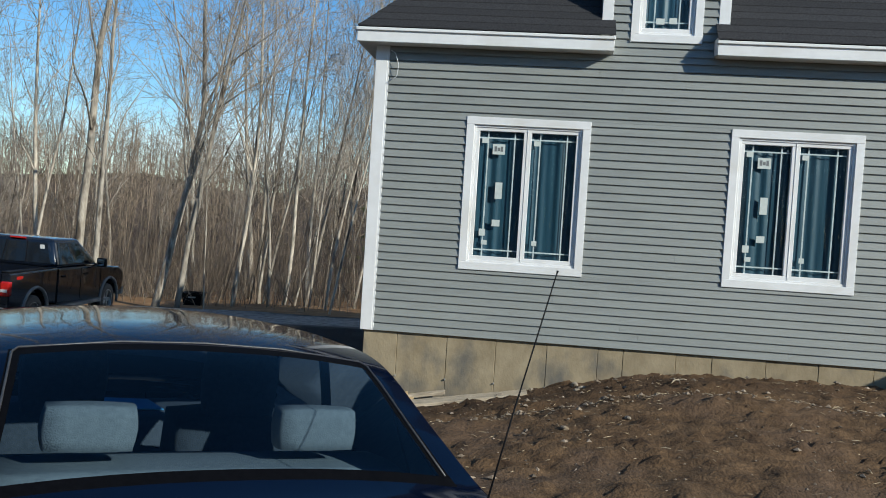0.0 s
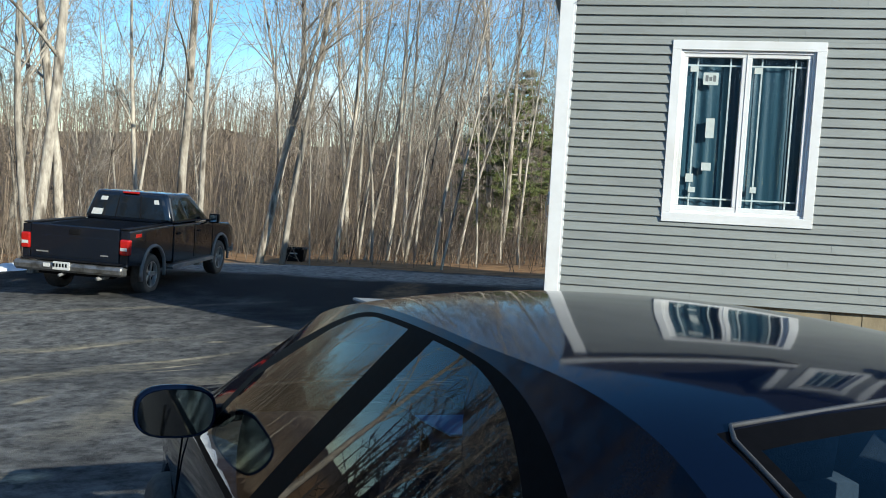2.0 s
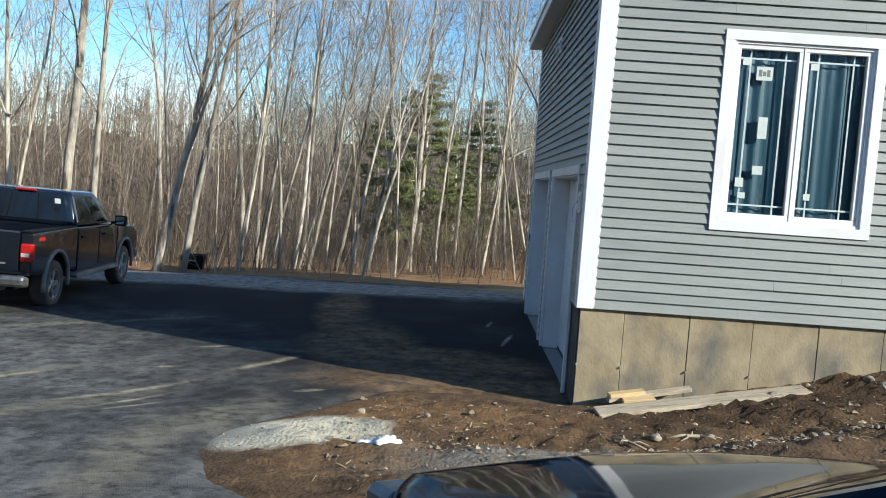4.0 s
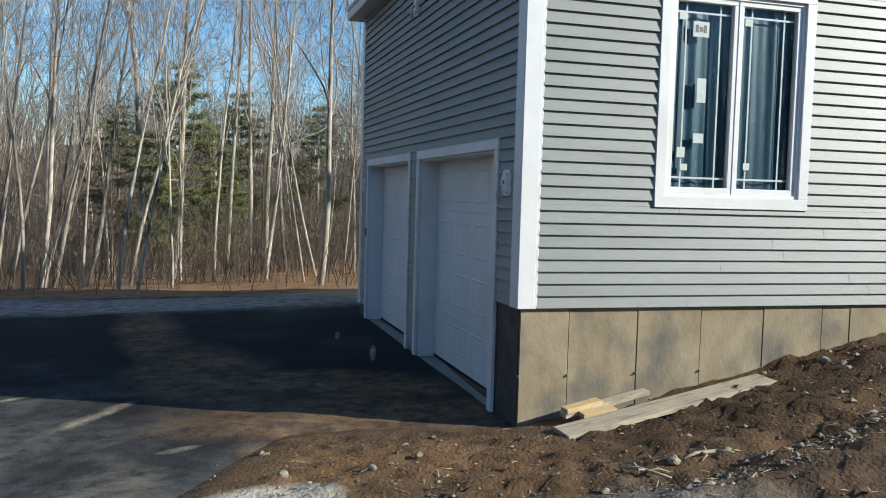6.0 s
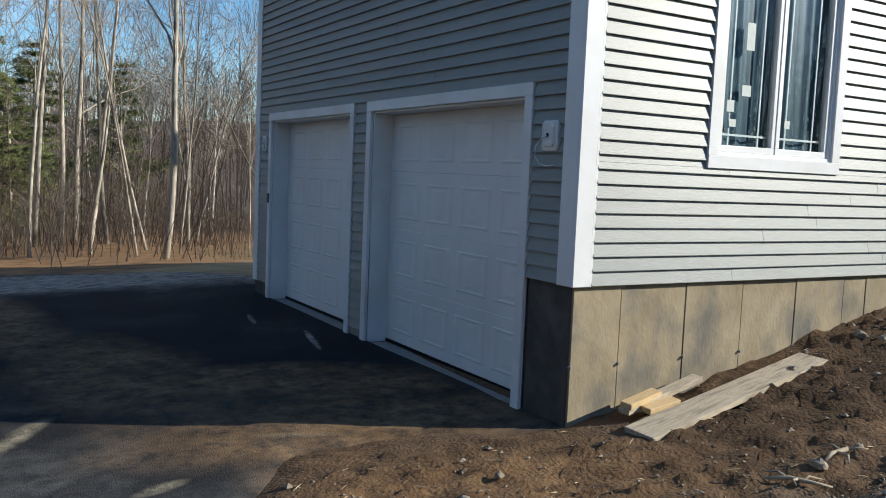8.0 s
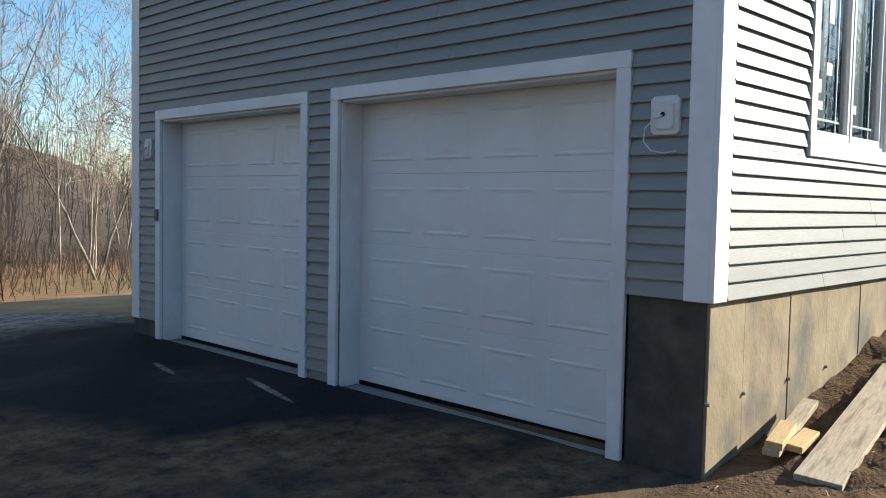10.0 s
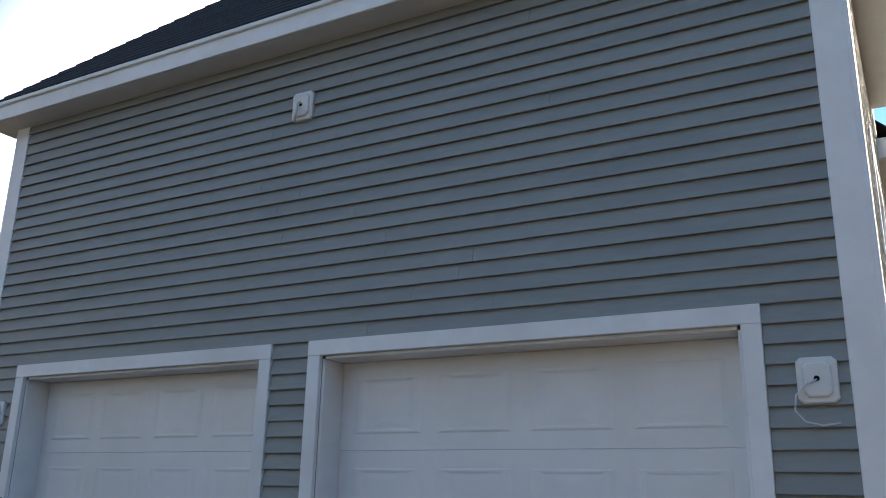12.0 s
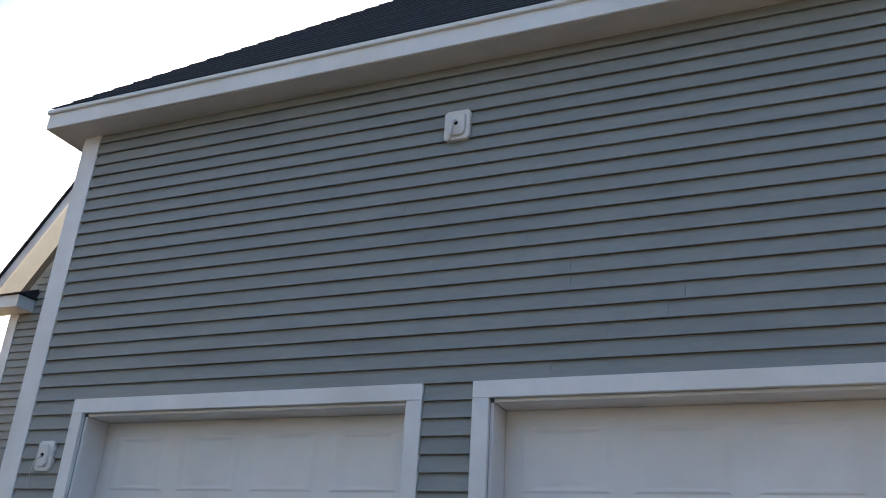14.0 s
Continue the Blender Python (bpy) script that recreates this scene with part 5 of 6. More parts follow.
    for u, v, w, h in ((0.17, 0.72, 0.085, 0.13), (0.14, 0.27, 0.12, 0.2), (0.84, 0.70, 0.06, 0.14)):
        pane("window_sticker", 0, u - w / 2, u + w / 2, v - h / 2, v + h / 2, PLATE, 0.010, label="white window sticker")
    for i, flip in ((1, False), (3, True)):
        for u0, u1, sl in ((0.06, 0.40, (0.03, 0.0)), (0.44, 0.88, (0.0, -0.16))):
            if flip:
                u0, u1, sl = 1 - u1, 1 - u0, (-sl[1], -sl[0])
            pane("door_window", i, u0, u1, 0.12, 0.86, DARK_GLASS, 0.006, sl)
    pane("windshield", 2, 0.06, 0.94, 0.08, 0.92)
    part("high_brake_lamp", box((-0.16, -0.665, 1.80), (0.16, -0.60, 1.835), 0.006), RED_LENS, t)
    for s in (-1, 1):
        for y in (-0.76, 0.30, 1.33):
            v, f = tube([(s * 0.968, y, 1.22), (s * 0.970, y + 0.005, 0.85), (s * 0.966, y, 0.55)], [0.005] * 3, 4)
            pydata("door_gap", v, f, BLACK, t)
        for y in (-0.62, 0.44):
            part("door_handle", box((s * 0.975 - 0.012, y, 1.06), (s * 0.975 + 0.012, y + 0.16, 1.10), 0.008), BLACK, t)
    part("bed_decal", box((0.9765, -2.45, 1.12), (0.9785, -2.22, 1.18), 0.0005), RED_LENS, t, "red and grey decal on the bed side")
    part("chassis", box((-0.70, -2.6, 0.38), (0.70, 2.4, 0.60)), BLACK, t)
    return t


TRUCK_AT = (-10.52, 16.4)
truck = pickup()
truck.matrix_world = pose(TRUCK_AT[0], TRUCK_AT[1], lie(*TRUCK_AT) + 0.004, -0.4, 1.6, 5.2)


# ---- on the walls ----
def mount_block(rect, label, dark=True):
    """A white vinyl mounting block for a lamp yet to come."""
    u0, u1, z0, z1 = rect
    uc, zc = (u0 + u1) / 2, (z0 + z1) / 2
    b = tagged(empty("mounting_block", (SIDE, uc, zc)), label, "mounting block", group="lamp blocks on the garage wall")
    hu, hz = (u1 - u0) / 2, (z1 - z0) / 2
    c = 0.02

    def ring(m, x):
        return [(x, s * (hu - m - (c if e else 0)), w * (hz - m - (0 if e else c)))
                for s, w, e in ((1, -1, 0), (1, 1, 0), (1, 1, 1), (-1, 1, 1), (-1, 1, 0), (-1, -1, 0), (-1, -1, 1), (1, -1, 1))]

    v, f = [], []
    for m, x in ((0.0, 0.0), (0.0, -0.034), (0.006, -0.040), (0.026, -0.040), (0.028, -0.052), (0.034, -0.056)):
        v += ring(m, x)
    for r in range(5):
        for k in range(8):
            f.append((r * 8 + k, r * 8 + (k + 1) % 8, r * 8 + 8 + (k + 1) % 8, r * 8 + 8 + k))
    f.append(tuple(range(40, 48)))
    pydata("plate", v, f, BOX_WHITE, b)
    bm = bmesh.new()
    bmesh.ops.create_cone(bm, cap_ends=True, segments=14, radius1=0.013, radius2=0.013, depth=0.004, matrix=Matrix.Translation((-0.0575, 0, 0.004)) @ Matrix.Rotation(radians(90), 4, "Y"))
    part("cable_hole", bm, BLACK, b)
    return b


def loose_wire(block, pts, r=0.004, material=None, name="wire"):
    v, f = tube(pts, [r] * len(pts), 6)
    return pydata(name, v, f, material or WIRE_WHITE, block, smooth=True)


b1 = mount_block((9.70, 9.875, 1.855, 2.065), "white vinyl lamp block with a dangling wire")
loose_wire(b1, [(-0.058, 0, 0), (-0.075, 0.04, -0.02), (-0.085, 0.09, -0.07), (-0.08, 0.10, -0.14), (-0.07, 0.06, -0.19), (-0.06, -0.01, -0.205), (-0.05, -0.08, -0.195)])
b2 = mount_block((15.66, 15.80, 1.86, 2.06), "white vinyl lamp block beside the far garage door")
loose_wire(b2, [(-0.058, 0, 0), (-0.075, 0.03, -0.03), (-0.07, 0.06, -0.12), (-0.05, 0.05, -0.2)], 0.003)
b3 = mount_block((12.81, 12.985, 3.885, 4.10), "white vinyl lamp block high on the gable wall")
loose_wire(b3, [(-0.056, 0.005, 0.02), (-0.085, 0.01, 0.0), (-0.085, 0.02, -0.08), (-0.075, 0.03, -0.13)], 0.012, BOX_WHITE)
keypad = tagged(part("keypad", box((-0.02, -0.03, -0.06), (0.012, 0.03, 0.06), 0.006), FLARE), "small grey door-opener keypad on the jamb", "keypad")
keypad.location = (SIDE - 0.034, 15.535, 1.28)
w_eave = tagged(pydata("loose_cable", *tube([(SIDE + 0.16, FRONT - 0.03, 4.40), (SIDE + 0.22, FRONT - 0.07, 4.36), (SIDE + 0.27, FRONT - 0.08, 4.22), (SIDE + 0.25, FRONT - 0.07, 4.08),
                                             (SIDE + 0.15, FRONT - 0.05, 4.02)], [0.005] * 5, 6), WIRE_WHITE, smooth=True), "loose white cable hanging below the eave", "cable")

# ---- on the bare soil ----


def board(name, size, at, turn, label, material=LUMBER):
    o = tagged(part(name, box((-size[0] / 2, -size[1] / 2, 0), (size[0] / 2, size[1] / 2, size[2]), 0.003), material), label, "board", group="boards by the foundation")
    o.matrix_world = pose(*at, *turn)
    return o


board("plank", (1.95, 0.235, 0.038), (-0.68, 9.07, 0.235), (3, -9.0, 5.5), "weathered wide plank lying on the soil")
board("stud", (0.80, 0.09, 0.04), (-1.10, 9.33, 0.205), (2, -10, 7), "weathered stud offcut beside the plank")
board("lumber_offcut", (0.34, 0.09, 0.04), (-1.32, 9.30, 0.20), (4, -8, 10), "fresh yellow lumber offcut on the soil", LUMBER_NEW)
board("lumber_offcut", (0.30, 0.09, 0.04), (-1.22, 9.22, 0.165), (6, -6, 4), "fresh yellow lumber offcut on the soil", LUMBER_NEW)

def storage_bin():
    b = tagged(empty("plastic_tub"), "black plastic tub at the edge of the woods", "tub")
    v, f = [], []
    for w, d, z in ((0.27, 0.21, 0.0), (0.33, 0.26, 0.38), (0.36, 0.29, 0.385), (0.36, 0.29, 0.42), (0.31, 0.24, 0.42), (0.25, 0.19, 0.03)):
        v += [(-w, -d, z), (w, -d, z), (w, d, z), (-w, d, z)]
    for r in range(5):
        f += [(r * 4 + k, r * 4 + (k + 1) % 4, r * 4 + 4 + (k + 1) % 4, r * 4 + 4 + k) for k in range(4)]
    f += [(20, 21, 22, 23), (3, 2, 1, 0)]
    pydata("tub", v, f, BLACK, b)
    part("tub_label", box((-0.12, -0.258, 0.25), (0.12, -0.250, 0.29), 0.001), PLATE, b)
    return b


tub = storage_bin()
tub.matrix_world = pose(-10.7, 25.9, soil(-10.7, 25.9), 0, 0, 8)


def scatter(name, count, place, make, material, label, category):
    """Many small bits in one object."""
    rnd = random.Random(name)
    v, f = [], []
    while count > 0:
        x, y = place(rnd)
        make(rnd, x, y, v, f)
        count -= 1
    return tagged(pydata(name, v, f, material), label, category, kind="stuff")


def pebble(rnd, x, y, v, f, big=1.0):
    r = big * rnd.choice((0.005, 0.006, 0.007, 0.008, 0.010, 0.012, 0.014, 0.018, 0.03))
    z = max(soil(x, y), paving(x, y)) + r * 0.25
    b = len(v)
    q = [rnd.uniform(0.7, 1.2) for _ in range(6)]
    a = rnd.uniform(0, 3)
    ca, sa = math.cos(a) * r, math.sin(a) * r
    v += [(x + ca * q[0] * 1.3, y + sa * q[0] * 1.3, z), (x - sa * q[1], y + ca * q[1], z), (x - ca * q[2] * 1.3, y - sa * q[2] * 1.3, z), (x + sa * q[3], y - ca * q[3], z),
          (x, y, z + r * q[4] * 0.7), (x, y, z - r * 0.6)]
    f += [(b + i, b + (i + 1) % 4, b + 4) for i in range(4)] + [(b + (i + 1) % 4, b + i, b + 5) for i in range(4)]


def chip(rnd, x, y, v, f):
    n, w = rnd.uniform(0.008, 0.055), rnd.uniform(0.002, 0.006)
    z = max(soil(x, y), paving(x, y)) + 0.006
    a = rnd.uniform(0, 6.3)
    d, s = Vector((math.cos(a), math.sin(a), rnd.uniform(-0.1, 0.35))) * n, Vector((-math.sin(a), math.cos(a), 0)) * w
    p = Vector((x, y, z))
    b = len(v)
    v += [tuple(p - d - s), tuple(p - d + s), tuple(p + d + s * 0.6), tuple(p + d - s * 0.6), tuple(p + Vector((0, 0, w)))]
    f += [(b, b + 1, b + 4), (b + 1, b + 2, b + 4), (b + 2, b + 3, b + 4), (b + 3, b, b + 4)]


def in_yard(rnd):
    while True:
        x, y = rnd.uniform(-3.8, 6), rnd.uniform(4.6, 9.45)
        if on_asphalt(x, y) < 0.1 and rnd.random() < smoothstep(3.5, 8.5, y) + 0.25:
            return x, y


def by_gravel(rnd):
    while True:
        x, y = rnd.gauss(-2.6, 0.9), rnd.gauss(7.9, 0.6)
        if on_asphalt(x, y) < 0.35 and y < 9.4:
            return x, y


def in_furrow(rnd):
    x = rnd.uniform(-1.6, 5)
    return x, 7.75 + 0.25 * math.sin(x * 0.9) + rnd.gauss(0, 0.13)


scatter("yard_stones", 1000, in_yard, pebble, STONE, "scattered small stones on the soil", "stones")
scatter("gravel", 1100, by_gravel, lambda r, x, y, v, f: pebble(r, x, y, v, f, 0.5), STONE, "grey crushed gravel at the drive's edge", "gravel")
scatter("furrow_debris", 900, in_furrow, pebble, STONE, "stones and debris along the rut", "stones")
scatter("straw", 800, in_yard, chip, STRAW, "bits of straw and wood chips", "straw")
scatter("rut_straw", 420, in_furrow, chip, STRAW, "straw and twigs along the rut", "straw")


STONES = [(-0.03, 9.09, 0.050), (-1.35, 7.92, 0.045), (-0.86, 7.67, 0.035), (-0.92, 7.98, 0.030), (0.82, 9.16, 0.050), (0.83, 8.89, 0.035), (0.32, 9.27, 0.030), (0.19, 8.60, 0.025),
          (-0.50, 7.79, 0.030), (-0.27, 7.65, 0.035), (0.10, 7.81, 0.030), (-2.76, 8.87, 0.030), (-3.14, 8.61, 0.030), (-1.91, 7.75, 0.025), (-3.71, 8.64, 0.040), (-0.14, 7.77, 0.030),
          (3.96, 13.11, 0.040), (4.66, 13.27, 0.040), (0.90, 9.01, 0.050), (1.83, 8.13, 0.030), (1.22, 7.21, 0.030), (0.63, 6.85, 0.030)]
ROOTS = [(-1.06, 7.99, 10, 0.65), (-1.56, 7.89, 130, 0.55), (1.9, 8.7, 60, 0.5)]


def fieldstone(x, y, r, seed):
    """A rounded, dented stone half sunk in the soil."""
    bm = bmesh.new()
    bmesh.ops.create_icosphere(bm, subdivisions=2, radius=1.0)
    for v in bm.verts:
        k = 1 + 0.35 * noise.noise(v.co * 1.3 + Vector((seed, 0, 0)))
        v.co = Vector((v.co.x * 1.2, v.co.y * 0.9, v.co.z * 0.7)) * k * r
    o = tagged(part("fieldstone", bm, FIELDSTONE), "pale dusty stone half sunk in the soil", "stone", "stones on the soil")
    o.matrix_world = pose(x, y, soil(x, y) + r * 0.25, 0, 0, 70 * seed)


for k, (x, y, r) in enumerate(STONES):
    fieldstone(x, y, r, k)


def root(at, turn, size):
    """A bleached, forked piece of root."""
    v, f = [], []
    tube([(-0.30, 0, 0.01), (-0.12, 0.03, 0.035), (0.08, 0.0, 0.04), (0.32, 0.05, 0.015)], [0.010, 0.020, 0.022, 0.010], 7, v, f)
    tube([(-0.05, 0.02, 0.035), (-0.10, -0.10, 0.05), (-0.22, -0.16, 0.02)], [0.016, 0.012, 0.006], 6, v, f)
    tube([(0.10, 0.0, 0.04), (0.18, -0.09, 0.06), (0.30, -0.12, 0.03)], [0.016, 0.011, 0.006], 6, v, f)
    tube([(0.0, 0.01, 0.04), (0.05, 0.10, 0.06), (0.02, 0.18, 0.03)], [0.014, 0.010, 0.005], 6, v, f)
    o = tagged(pydata("root", v, f, BLEACHED, smooth=True), "bleached forked root lying on the soil", "root")
    o.matrix_world = pose(*at, 0, 0, turn) @ Matrix.Scale(size, 4)


for x, y, turn, size in ROOTS:
    root((x, y, soil(x, y) + 0.005), turn, size)


def snow_patch(at, size, seed, label):
    rnd = random.Random(seed)
    n = 30
    v, f = [], []
    off = [0.65 + 0.5 * noise.noise(Vector((math.cos(2 * math.pi * k / n) * 1.6 + seed, math.sin(2 * math.pi * k / n) * 1.6, seed))) for k in range(n)]
    for r, h in ((1.0, -0.02), (0.9, 0.018), (0.6, 0.04), (0.25, 0.05)):
        for k in range(n):
            a = 2 * math.pi * k / n
            x, y = at[0] + size[0] * r * off[k] * math.cos(a), at[1] + size[1] * r * off[k] * math.sin(a)
            v.append((x, y, max(soil(x, y), paving(x, y)) + h * size[2] + 0.012 * rnd.random() * (r < 1)))
    for r in range(3):
        f += [(r * n + k, r * n + (k + 1) % n, (r + 1) * n + (k + 1) % n, (r + 1) * n + k) for k in range(n)]
    f.append(tuple(range(3 * n, 4 * n)))
    return tagged(pydata("snow_patch", v, f, SNOW, smooth=True), label, "snow")


snow_patch((-3.45, 7.46), (0.24, 0.17, 0.30), 8, "small patch of old snow at the drive's edge")
for k in range(9):
    snow_patch((-14.75 - 0.1 * (k % 3), 10.0 + 1.15 * k), (0.75, 0.95, 3.5), 20 + k, "ridge of ploughed old snow along the drive")


# ---- the woods ----
def bare_tree(name, height, radius, seed, spread=1.0, fork=0.0):
    """A leafless tree: trunk with its limbs, and the fine twigs of the crown."""
    rnd = random.Random(seed)
    tv, tf, cv, cf = [], [], [], []

    def grow(p, d, length, r, depth, bend):
        n = (11, 6, 3, 2)[depth]
        pts, rad, dirs = [p], [r], [d]
        for i in range(n):
            d = (d + Vector((rnd.gauss(0, bend), rnd.gauss(0, bend), rnd.gauss(0.03 * depth, bend * 0.5)))).normalized()
            p = p + d * (length / n)
            pts.append(p)
            rad.append(max(0.006, r * (1 - (i + 1) / n * (0.80 if depth else 0.86))))
            dirs.append(d)
        v, f = (tv, tf) if depth < 2 else (cv, cf)
        tube(pts, rad, 8 if depth == 0 else (5 if depth == 1 else 3), v, f, depth == 0)
        if depth >= 3:
            return
        count = (16, 6, 4)[depth]
        for k in range(count):
            t = rnd.uniform(0.30, 0.98) if depth == 0 else rnd.uniform(0.2, 0.98)
            i = min(n - 1, int(t * n))
            q = pts[i].lerp(pts[i + 1], t * n - i)
            side = dirs[i].orthogonal().normalized()
            side.rotate(Matrix.Rotation(rnd.uniform(0, 2 * math.pi), 3, dirs[i]))
            up = rnd.uniform(0.9, 2.1) if depth == 0 else rnd.uniform(0.5, 1.2)
            nd = (side * spread + dirs[i] * up).normalized()
            rr = rad[i] + (rad[i + 1] - rad[i]) * (t * n - i)
            grow(q, nd, length * (rnd.uniform(0.22, 0.42) * (1.25 - 0.5 * t) if depth == 0 else rnd.uniform(0.3, 0.55)), max(0.007, rr * rnd.uniform(0.26, 0.50)), depth + 1,
                 0.16 if depth == 0 else 0.18)

    if fork:
        grow(Vector((0, 0, -0.3)), Vector((fork * 0.4, 0.05, 1)).normalized(), height, radius, 0, 0.055)
        grow(Vector((0.04, 0, -0.3)), Vector((-fork, -0.05, 1)).normalized(), height * 0.85, radius * 0.8, 0, 0.06)
    else:
        grow(Vector((0, 0, -0.3)), Vector((0, 0, 1)), height, radius, 0, 0.050)
    t = empty(name)
    pydata("trunk", tv, tf, BARK, t, smooth=True)
    pydata("crown", cv, cf, TWIG, t)
    return t


def pine(seed, height):
    """A young pine: straight trunk, tiers of limbs, needle tufts on every limb."""
    rnd = random.Random(seed)
    tv, tf = tube([(0, 0, -0.3), (0, 0, height * 0.5), (0, 0, height)], [0.12, 0.07, 0.01], 7)
    nv, nf = [], []
    z = height * 0.10
    while z < height * 0.98:
        k = 1 - z / height
        reach = height * (0.34 * k ** 0.7 + 0.04) * rnd.uniform(0.75, 1.15)
        for j in range(rnd.randint(4, 6)):
            a = rnd.uniform(0, 2 * math.pi)
            d = Vector((math.cos(a), math.sin(a), rnd.uniform(0.02, 0.30)))
            L = reach * rnd.uniform(0.6, 1.1)
            pts = [Vector((0, 0, z)) + d * L * s + Vector((0, 0, -0.10 * L * s * s)) for s in (0, 0.5, 1)]
            tube(pts, [0.022, 0.014, 0.005], 4, tv, tf)
            for s in range(int(L * 16) + 4):
                t = rnd.uniform(0.25, 1.03)
                q = pts[0].lerp(pts[2], t) + Vector((rnd.gauss(0, 0.10), rnd.gauss(0, 0.10), rnd.gauss(0.02, 0.05)))
                for _ in range(15):
                    e = (d * 0.5 + Vector((rnd.gauss(0, 0.6), rnd.gauss(0, 0.6), rnd.gauss(0.25, 0.4)))).normalized() * rnd.uniform(0.10, 0.22)
                    w = e.orthogonal().normalized() * 0.016
                    b = len(nv)
                    nv += [tuple(q - w), tuple(q + w), tuple(q + e)]
                    nf.append((b, b + 1, b + 2))
        z += rnd.uniform(0.22, 0.42)
    t = tagged(empty("pine_tree"), "young green pine among bare trees", "tree", "pines in the woods")
    pydata("trunk", tv, tf, BARK, t, smooth=True)
    pydata("needles", nv, nf, NEEDLE, t)
    return t


KINDS = [bare_tree("bare_tree", 15, 0.13, 1), bare_tree("bare_tree", 16, 0.15, 2, 1.1), bare_tree("bare_tree", 13, 0.10, 3, 0.8), bare_tree("bare_tree", 17, 0.17, 4, 1.15),
         bare_tree("bare_tree", 12, 0.075, 5, 0.7), bare_tree("bare_tree", 14, 0.11, 6, 0.9, 0.08), bare_tree("bare_tree", 9, 0.05, 7, 0.8), bare_tree("bare_tree", 7, 0.04, 8, 0.9, 0.10)]
for k in KINDS:
    tagged(k, "tall leafless tree with pale sunlit bark", "tree", "bare trees of the woods")
# trees that stand out along the drive's far edge: x, y, lean to the right, thickness, kind
EDGE_TREES = [(-13.4, 16.9, 0.05, 1.2, 3), (-15.9, 20.1, 0.03, 1.1, 1), (-16.4, 22.2, -0.03, 1.3, 3), (-14.2, 22.4, 0.05, 0.8, 2), (-12.0, 21.8, 0.07, 1.0, 0),
              (-13.4, 23.4, 0.02, 1.2, 3), (-11.0, 23.6, 0.10, 1.2, 1), (-10.1, 23.2, 0.18, 1.2, 5), (-9.2, 23.0, -0.02, 0.8, 6), (-9.3, 25.6, 0.05, 0.8, 4),
              (-9.7, 29.6, 0.0, 1.0, 0), (-8.2, 25.9, 0.03, 0.9, 2), (-8.0, 27.0, 0.08, 1.0, 0), (-8.6, 31.9, 0.02, 1.0, 1), (-6.9, 26.2, 0.09, 0.9, 4),
              (-7.2, 30.2, 0.15, 1.0, 0), (-5.9, 28.4, 0.14, 1.0, 2), (-4.7, 24.5, 0.05, 0.8, 4), (-5.9, 24.3, 0.10, 0.9, 2), (-5.4, 22.8, 0.22, 0.9, 4),
              (-9.4, 25.9, 0.06, 1.0, 1), (-9.2, 27.8, 0.10, 0.9, 0), (-8.7, 26.9, 0.15, 0.9, 2), (-8.2, 29.0, 0.16, 0.9, 4), (-8.1, 30.1, 0.17, 1.0, 0),
              (-3.7, 26.4, 0.03, 0.8, 2), (-2.3, 27.4, 0.08, 0.9, 5), (-1.4, 30.4, -0.06, 0.9, 0), (-11.1, 23.8, 0.17, 1.0, 2), (-0.7, 28.7, -0.24, 0.8, 2),
              (-1.3, 23.7, 0.03, 1.1, 0), (-0.1, 27.5, 0.0, 0.8, 4), (0.6, 29.4, 0.01, 0.9, 2), (1.3, 26.1, -0.02, 0.8, 6),
              (-3.2, 31.1, 0.05, 1.0, 0), (-1.3, 26.8, -0.17, 0.8, 4), (-1.7, 34.9, 0.05, 1.1, 3), (8.6, 36.8, 0.0, 1.2, 6), (6.6, 34.4, -0.03, 1.2, 7), (4.9, 33.2, 0.02, 1.2, 6), (7.5, 39.0, 0.03, 1.3, 6)]
rnd = random.Random(11)


def in_the_clear(x, y):
    """Open ground behind the house, where no tree stands."""
    return math.degrees(math.atan2(x + 6, y - 11)) > 34


def plant(kind, x, y, lean, size, tilt=0.0):
    m = pose(x, y, soil(x, y), math.degrees(tilt), math.degrees(math.atan(lean)), 0) @ pose(0, 0, 0, 0, 0, rnd.uniform(0, 360)) @ Matrix.Diagonal((size, size, rnd.uniform(0.92, 1.12) * size ** 0.3, 1))
    o = copy_thing(kind, Matrix())
    o.matrix_world = m
    return o


for x, y, lean, size, k in EDGE_TREES:
    plant(KINDS[k], x, y, lean, size * (0.70 if x < -10 else 0.58), rnd.gauss(0, 0.03))
made = 0
while made < 66:
    far, az = 24 + 34 * rnd.random() ** 0.8, radians(rnd.uniform(-52, 40))
    x, y = -4 + far * math.sin(az), 3 + far * math.cos(az)
    if on_asphalt(x, y) > -1.2 or (x > -2.5 and y < 24) or y < 5 or (x > -1 and y < 27) or in_the_clear(x, y) or 19 < math.degrees(math.atan2(x + 6, y - 9)) < 36:
        continue
    plant(KINDS[rnd.choice((0, 1, 2, 2, 3, 4, 4, 5, 6, 6, 7))], x, y, rnd.gauss(0.04, 0.07), rnd.uniform(0.45, 0.85), rnd.gauss(0, 0.05))
    made += 1
# past the garage's far corner, where the land opens
for x, y, lean, k, size, tall in ((3.1, 28.4, 0.06, 7, 1.2, 0.75), (4.4, 31.6, -0.02, 6, 0.7, 0.5)):
    copy_thing(KINDS[k], Matrix()).matrix_world = pose(x, y, soil(x, y), 0, math.degrees(math.atan(lean)), 40 * x) @ Matrix.Diagonal((size, size, tall, 1))
# across the road, behind the camera
for k in range(26):
    x, y = rnd.uniform(-40, 30), rnd.uniform(-34, -17)
    plant(KINDS[k % 6], x, y, rnd.gauss(0, 0.05), rnd.uniform(0.8, 1.1))
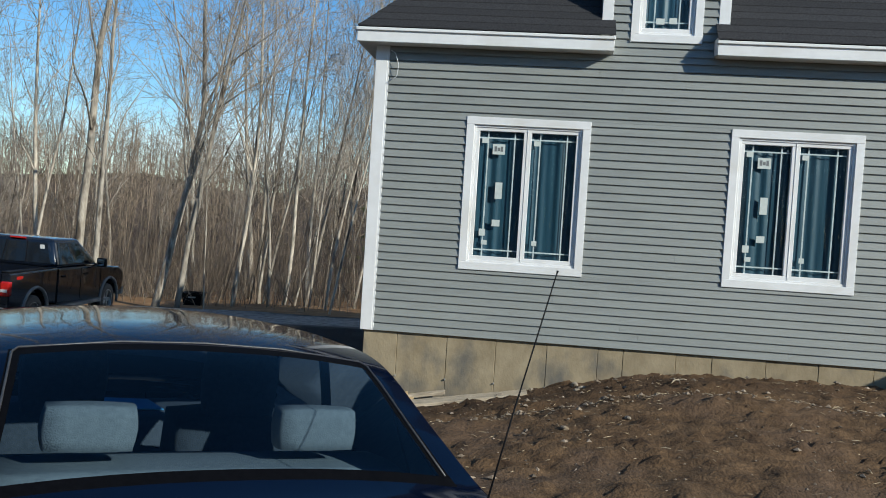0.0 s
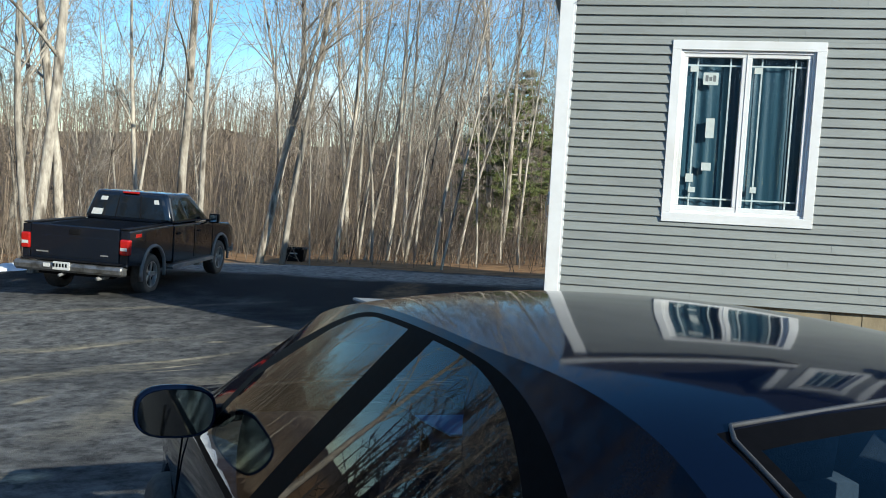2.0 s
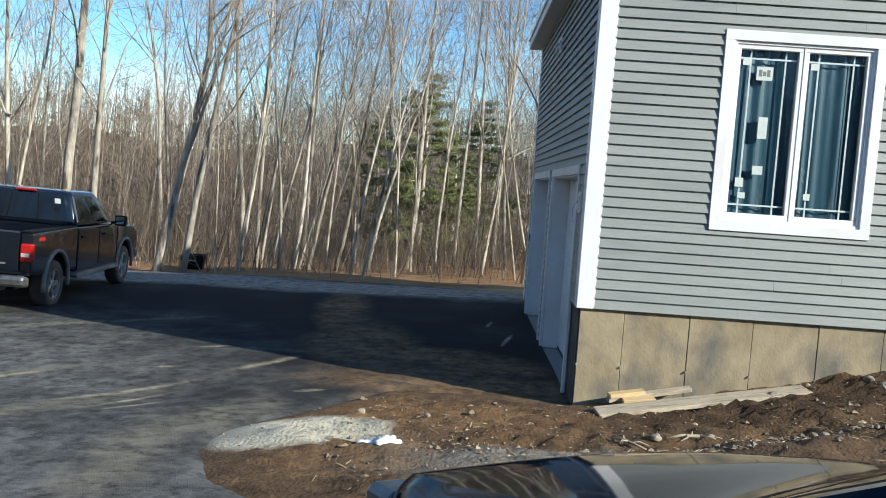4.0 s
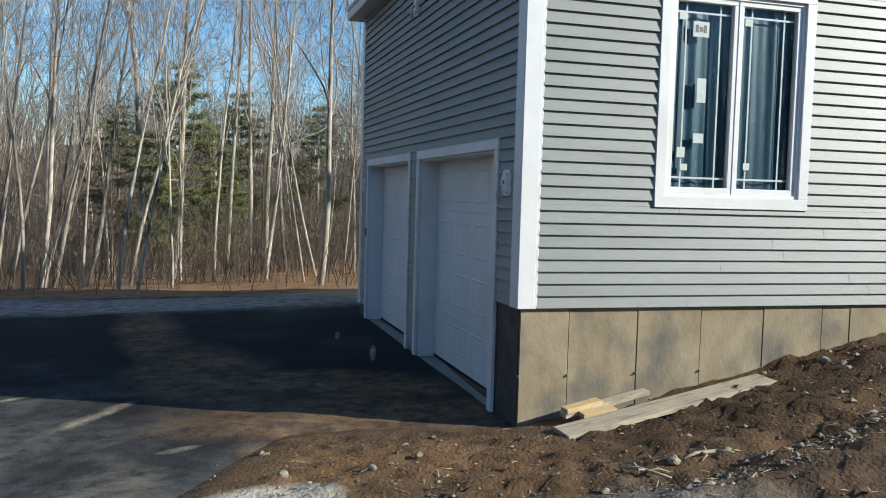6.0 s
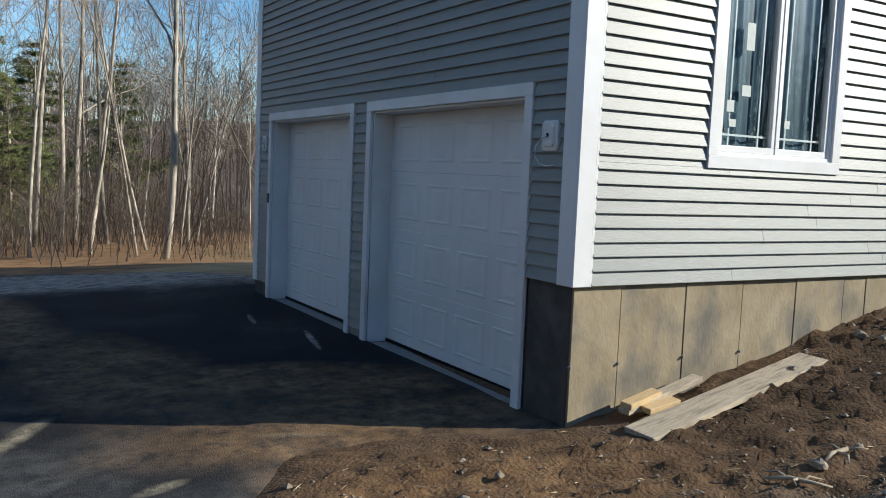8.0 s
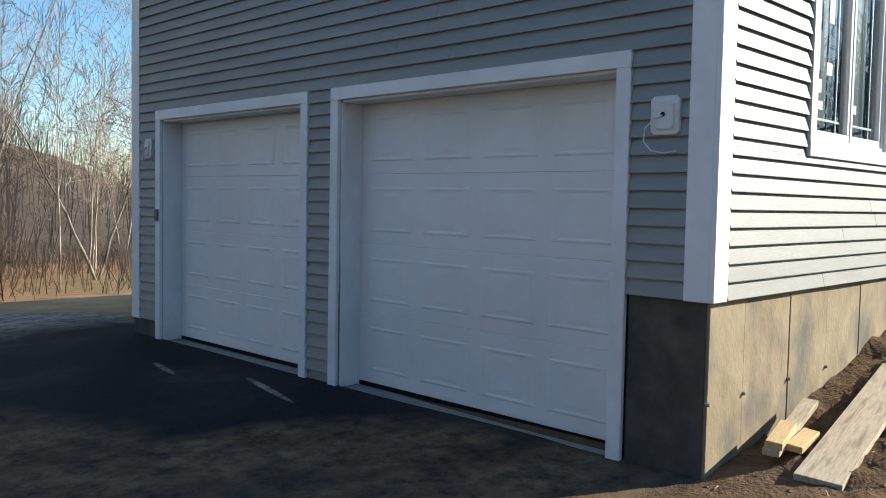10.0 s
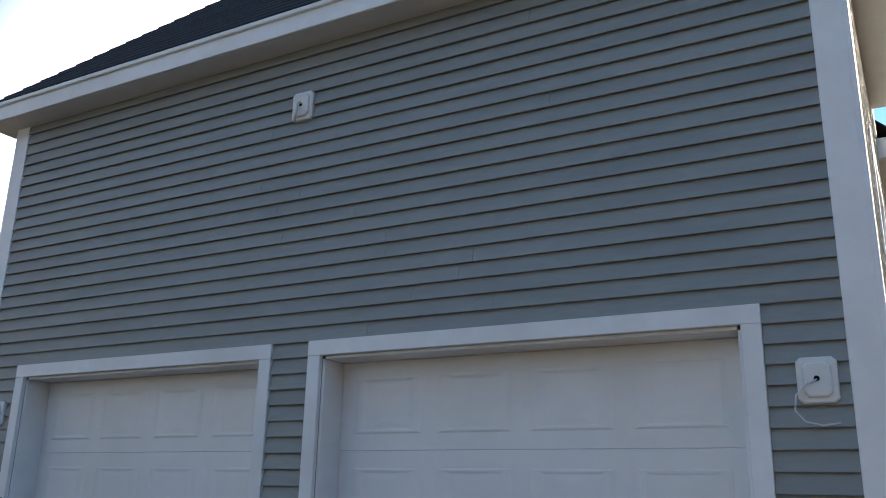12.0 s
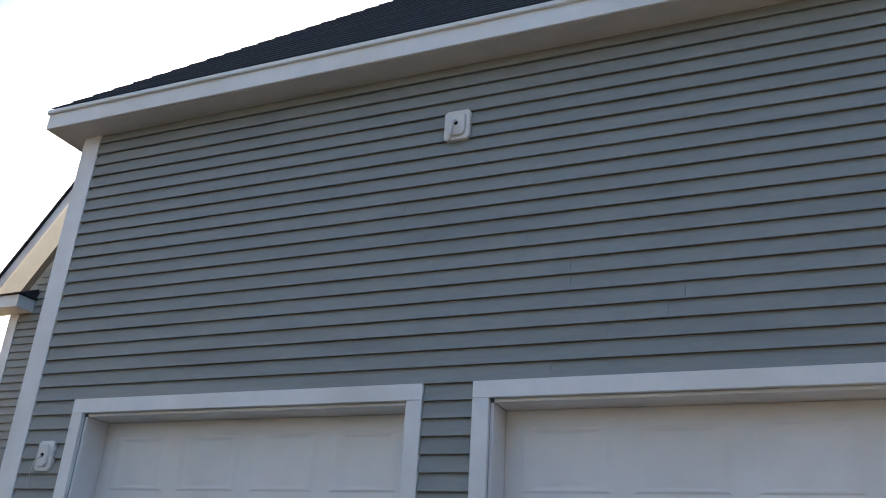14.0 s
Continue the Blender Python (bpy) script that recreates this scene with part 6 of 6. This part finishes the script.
# along the drive's other side, which the car's paint and glass mirror
for k in range(16):
    x, y = rnd.uniform(-30, -16.5), rnd.uniform(-13, 13)
    plant(KINDS[(0, 1, 3, 2, 5, 4)[k % 6]], x, y, rnd.gauss(0, 0.06), rnd.uniform(0.7, 1.1))
for i, k in enumerate(KINDS):
    k.matrix_world = pose(-24 - 2.6 * i, 28 + (i * 5) % 13, soil(-24 - 2.6 * i, 28 + (i * 5) % 13), 2, 3, 40 * i)
p0 = pine(5, 7.6)
p1 = pine(6, 6.0)
p0.matrix_world = pose(-4.7, 35.4, soil(-4.7, 35.4), 0, 1, 20)
p1.matrix_world = pose(-5.9, 43.0, soil(-5.9, 43.0), 0, 0, 70)
for x, y, s, k in ((-2.2, 44.4, 1.05, p0), (-3.4, 38.0, 0.9, p1), (-7.6, 46.0, 1.0, p0), (2.6, 52.0, 1.1, p0)):
    copy_thing(k, Matrix()).matrix_world = pose(x, y, soil(x, y), 0, 0, 50 * s) @ Matrix.Scale(s, 4)


def thicket(name, count, near, far, tall, label, seed, thin=1.0, branches=7):
    """Far stems with a few upright branches each, in one object."""
    r = random.Random(seed)
    v, f = [], []

    def stick(p, q, a, b):
        d = (q - p).normalized()
        s = d.orthogonal().normalized()
        u = d.cross(s)
        n = len(v)
        for c, w in ((p, a), (q, b)):
            v.extend([tuple(c + s * w), tuple(c + (u * 0.87 - s * 0.5) * w), tuple(c - (u * 0.87 + s * 0.5) * w)])
        f.extend([(n, n + 1, n + 4, n + 3), (n + 1, n + 2, n + 5, n + 4), (n + 2, n, n + 3, n + 5)])

    while count > 0:
        dist, az = near + (far - near) * r.random() ** 0.75, radians(r.uniform(-56, 46))
        x, y = -4 + dist * math.sin(az), 3 + dist * math.cos(az)
        if on_asphalt(x, y) > -0.5 or (x > -2.5 and y < 22) or y < 6 or in_the_clear(x, y):
            continue
        open_side = 19 < math.degrees(math.atan2(x + 6, y - 8)) < 38
        if open_side and 4 < tall < 6:
            continue
        count -= 1
        h = tall * r.uniform(0.45, 1.1) * (0.55 if open_side else 1.0)
        p = Vector((x, y, soil(x, y) - 0.25))
        tip = 0.24 if tall < 4 else 0.10
        q = p + Vector((r.gauss(0.05, tip) * h, r.gauss(0, tip * 0.7) * h, h))
        w = thin * r.uniform(0.6, 1.3) * (0.012 + 0.0045 * h)
        stick(p, q, w, w * 0.25)
        for _ in range(branches):
            t = r.uniform(0.15 if tall < 4 else 0.35, 0.97)
            a = p.lerp(q, t)
            L = h * r.uniform(0.10, 0.30)
            b = a + Vector((r.gauss(0, 0.55), r.gauss(0, 0.55), r.uniform(0.3, 1.0))) * L
            stick(a, b, w * 0.38, w * 0.12)
            c = a.lerp(b, 0.55)
            stick(c, c + Vector((r.gauss(0, 0.5), r.gauss(0, 0.5), r.uniform(0.2, 0.9))) * L * 0.6, w * 0.25, w * 0.1)
    return tagged(pydata(name, v, f, BRUSH), label, "woods", kind="stuff")


def hedge(name, seed, label):
    """Woods on the far side of the road, behind the walk."""
    r = random.Random(seed)
    v, f = [], []
    for _ in range(2000):
        turn = r.uniform(80, 306)
        # nearer and taller towards the left, unseen, to darken what the sedan mirrors
        wild = smoothstep(200, 230, turn)
        near = 34 - 12 * wild
        dist, az = near + 40 * r.random() ** 1.4, radians(turn)
        x, y, h = -3 + dist * math.sin(az), -2 + dist * math.cos(az), r.uniform(6, 12) * (1 + 0.55 * wild)
        if (x > 2 and y > 2) or on_asphalt(x, y) > -3:
            continue
        p = Vector((x, y, lie(x, y) - 0.3))
        q = p + Vector((r.gauss(0, 0.5), r.gauss(0, 0.5), h))
        tube([p, q], [0.12, 0.03], 3, v, f, False)
        for _ in range(9):
            a = p.lerp(q, r.uniform(0.2, 0.95))
            tube([a, a + Vector((r.gauss(0, 1.1), r.gauss(0, 1.1), r.uniform(0.4, 2.2)))], [0.05, 0.015], 3, v, f, False)
    return tagged(pydata(name, v, f, SHADED_BRUSH), label, "woods", kind="stuff")


hedge("roadside_woods", 41, "leafless woods across the road, shade put into their colour")
thicket("undergrowth", 5000, 19, 50, 2.3, "dense brown leafless undergrowth", 31, 0.60, 7)
thicket("young_growth", 900, 24, 60, 5.2, "thin leafless saplings", 32, 0.75, 9)
thicket("far_woods", 3800, 46, 125, 7.3, "distant leafless woods", 33, 1.3, 9)
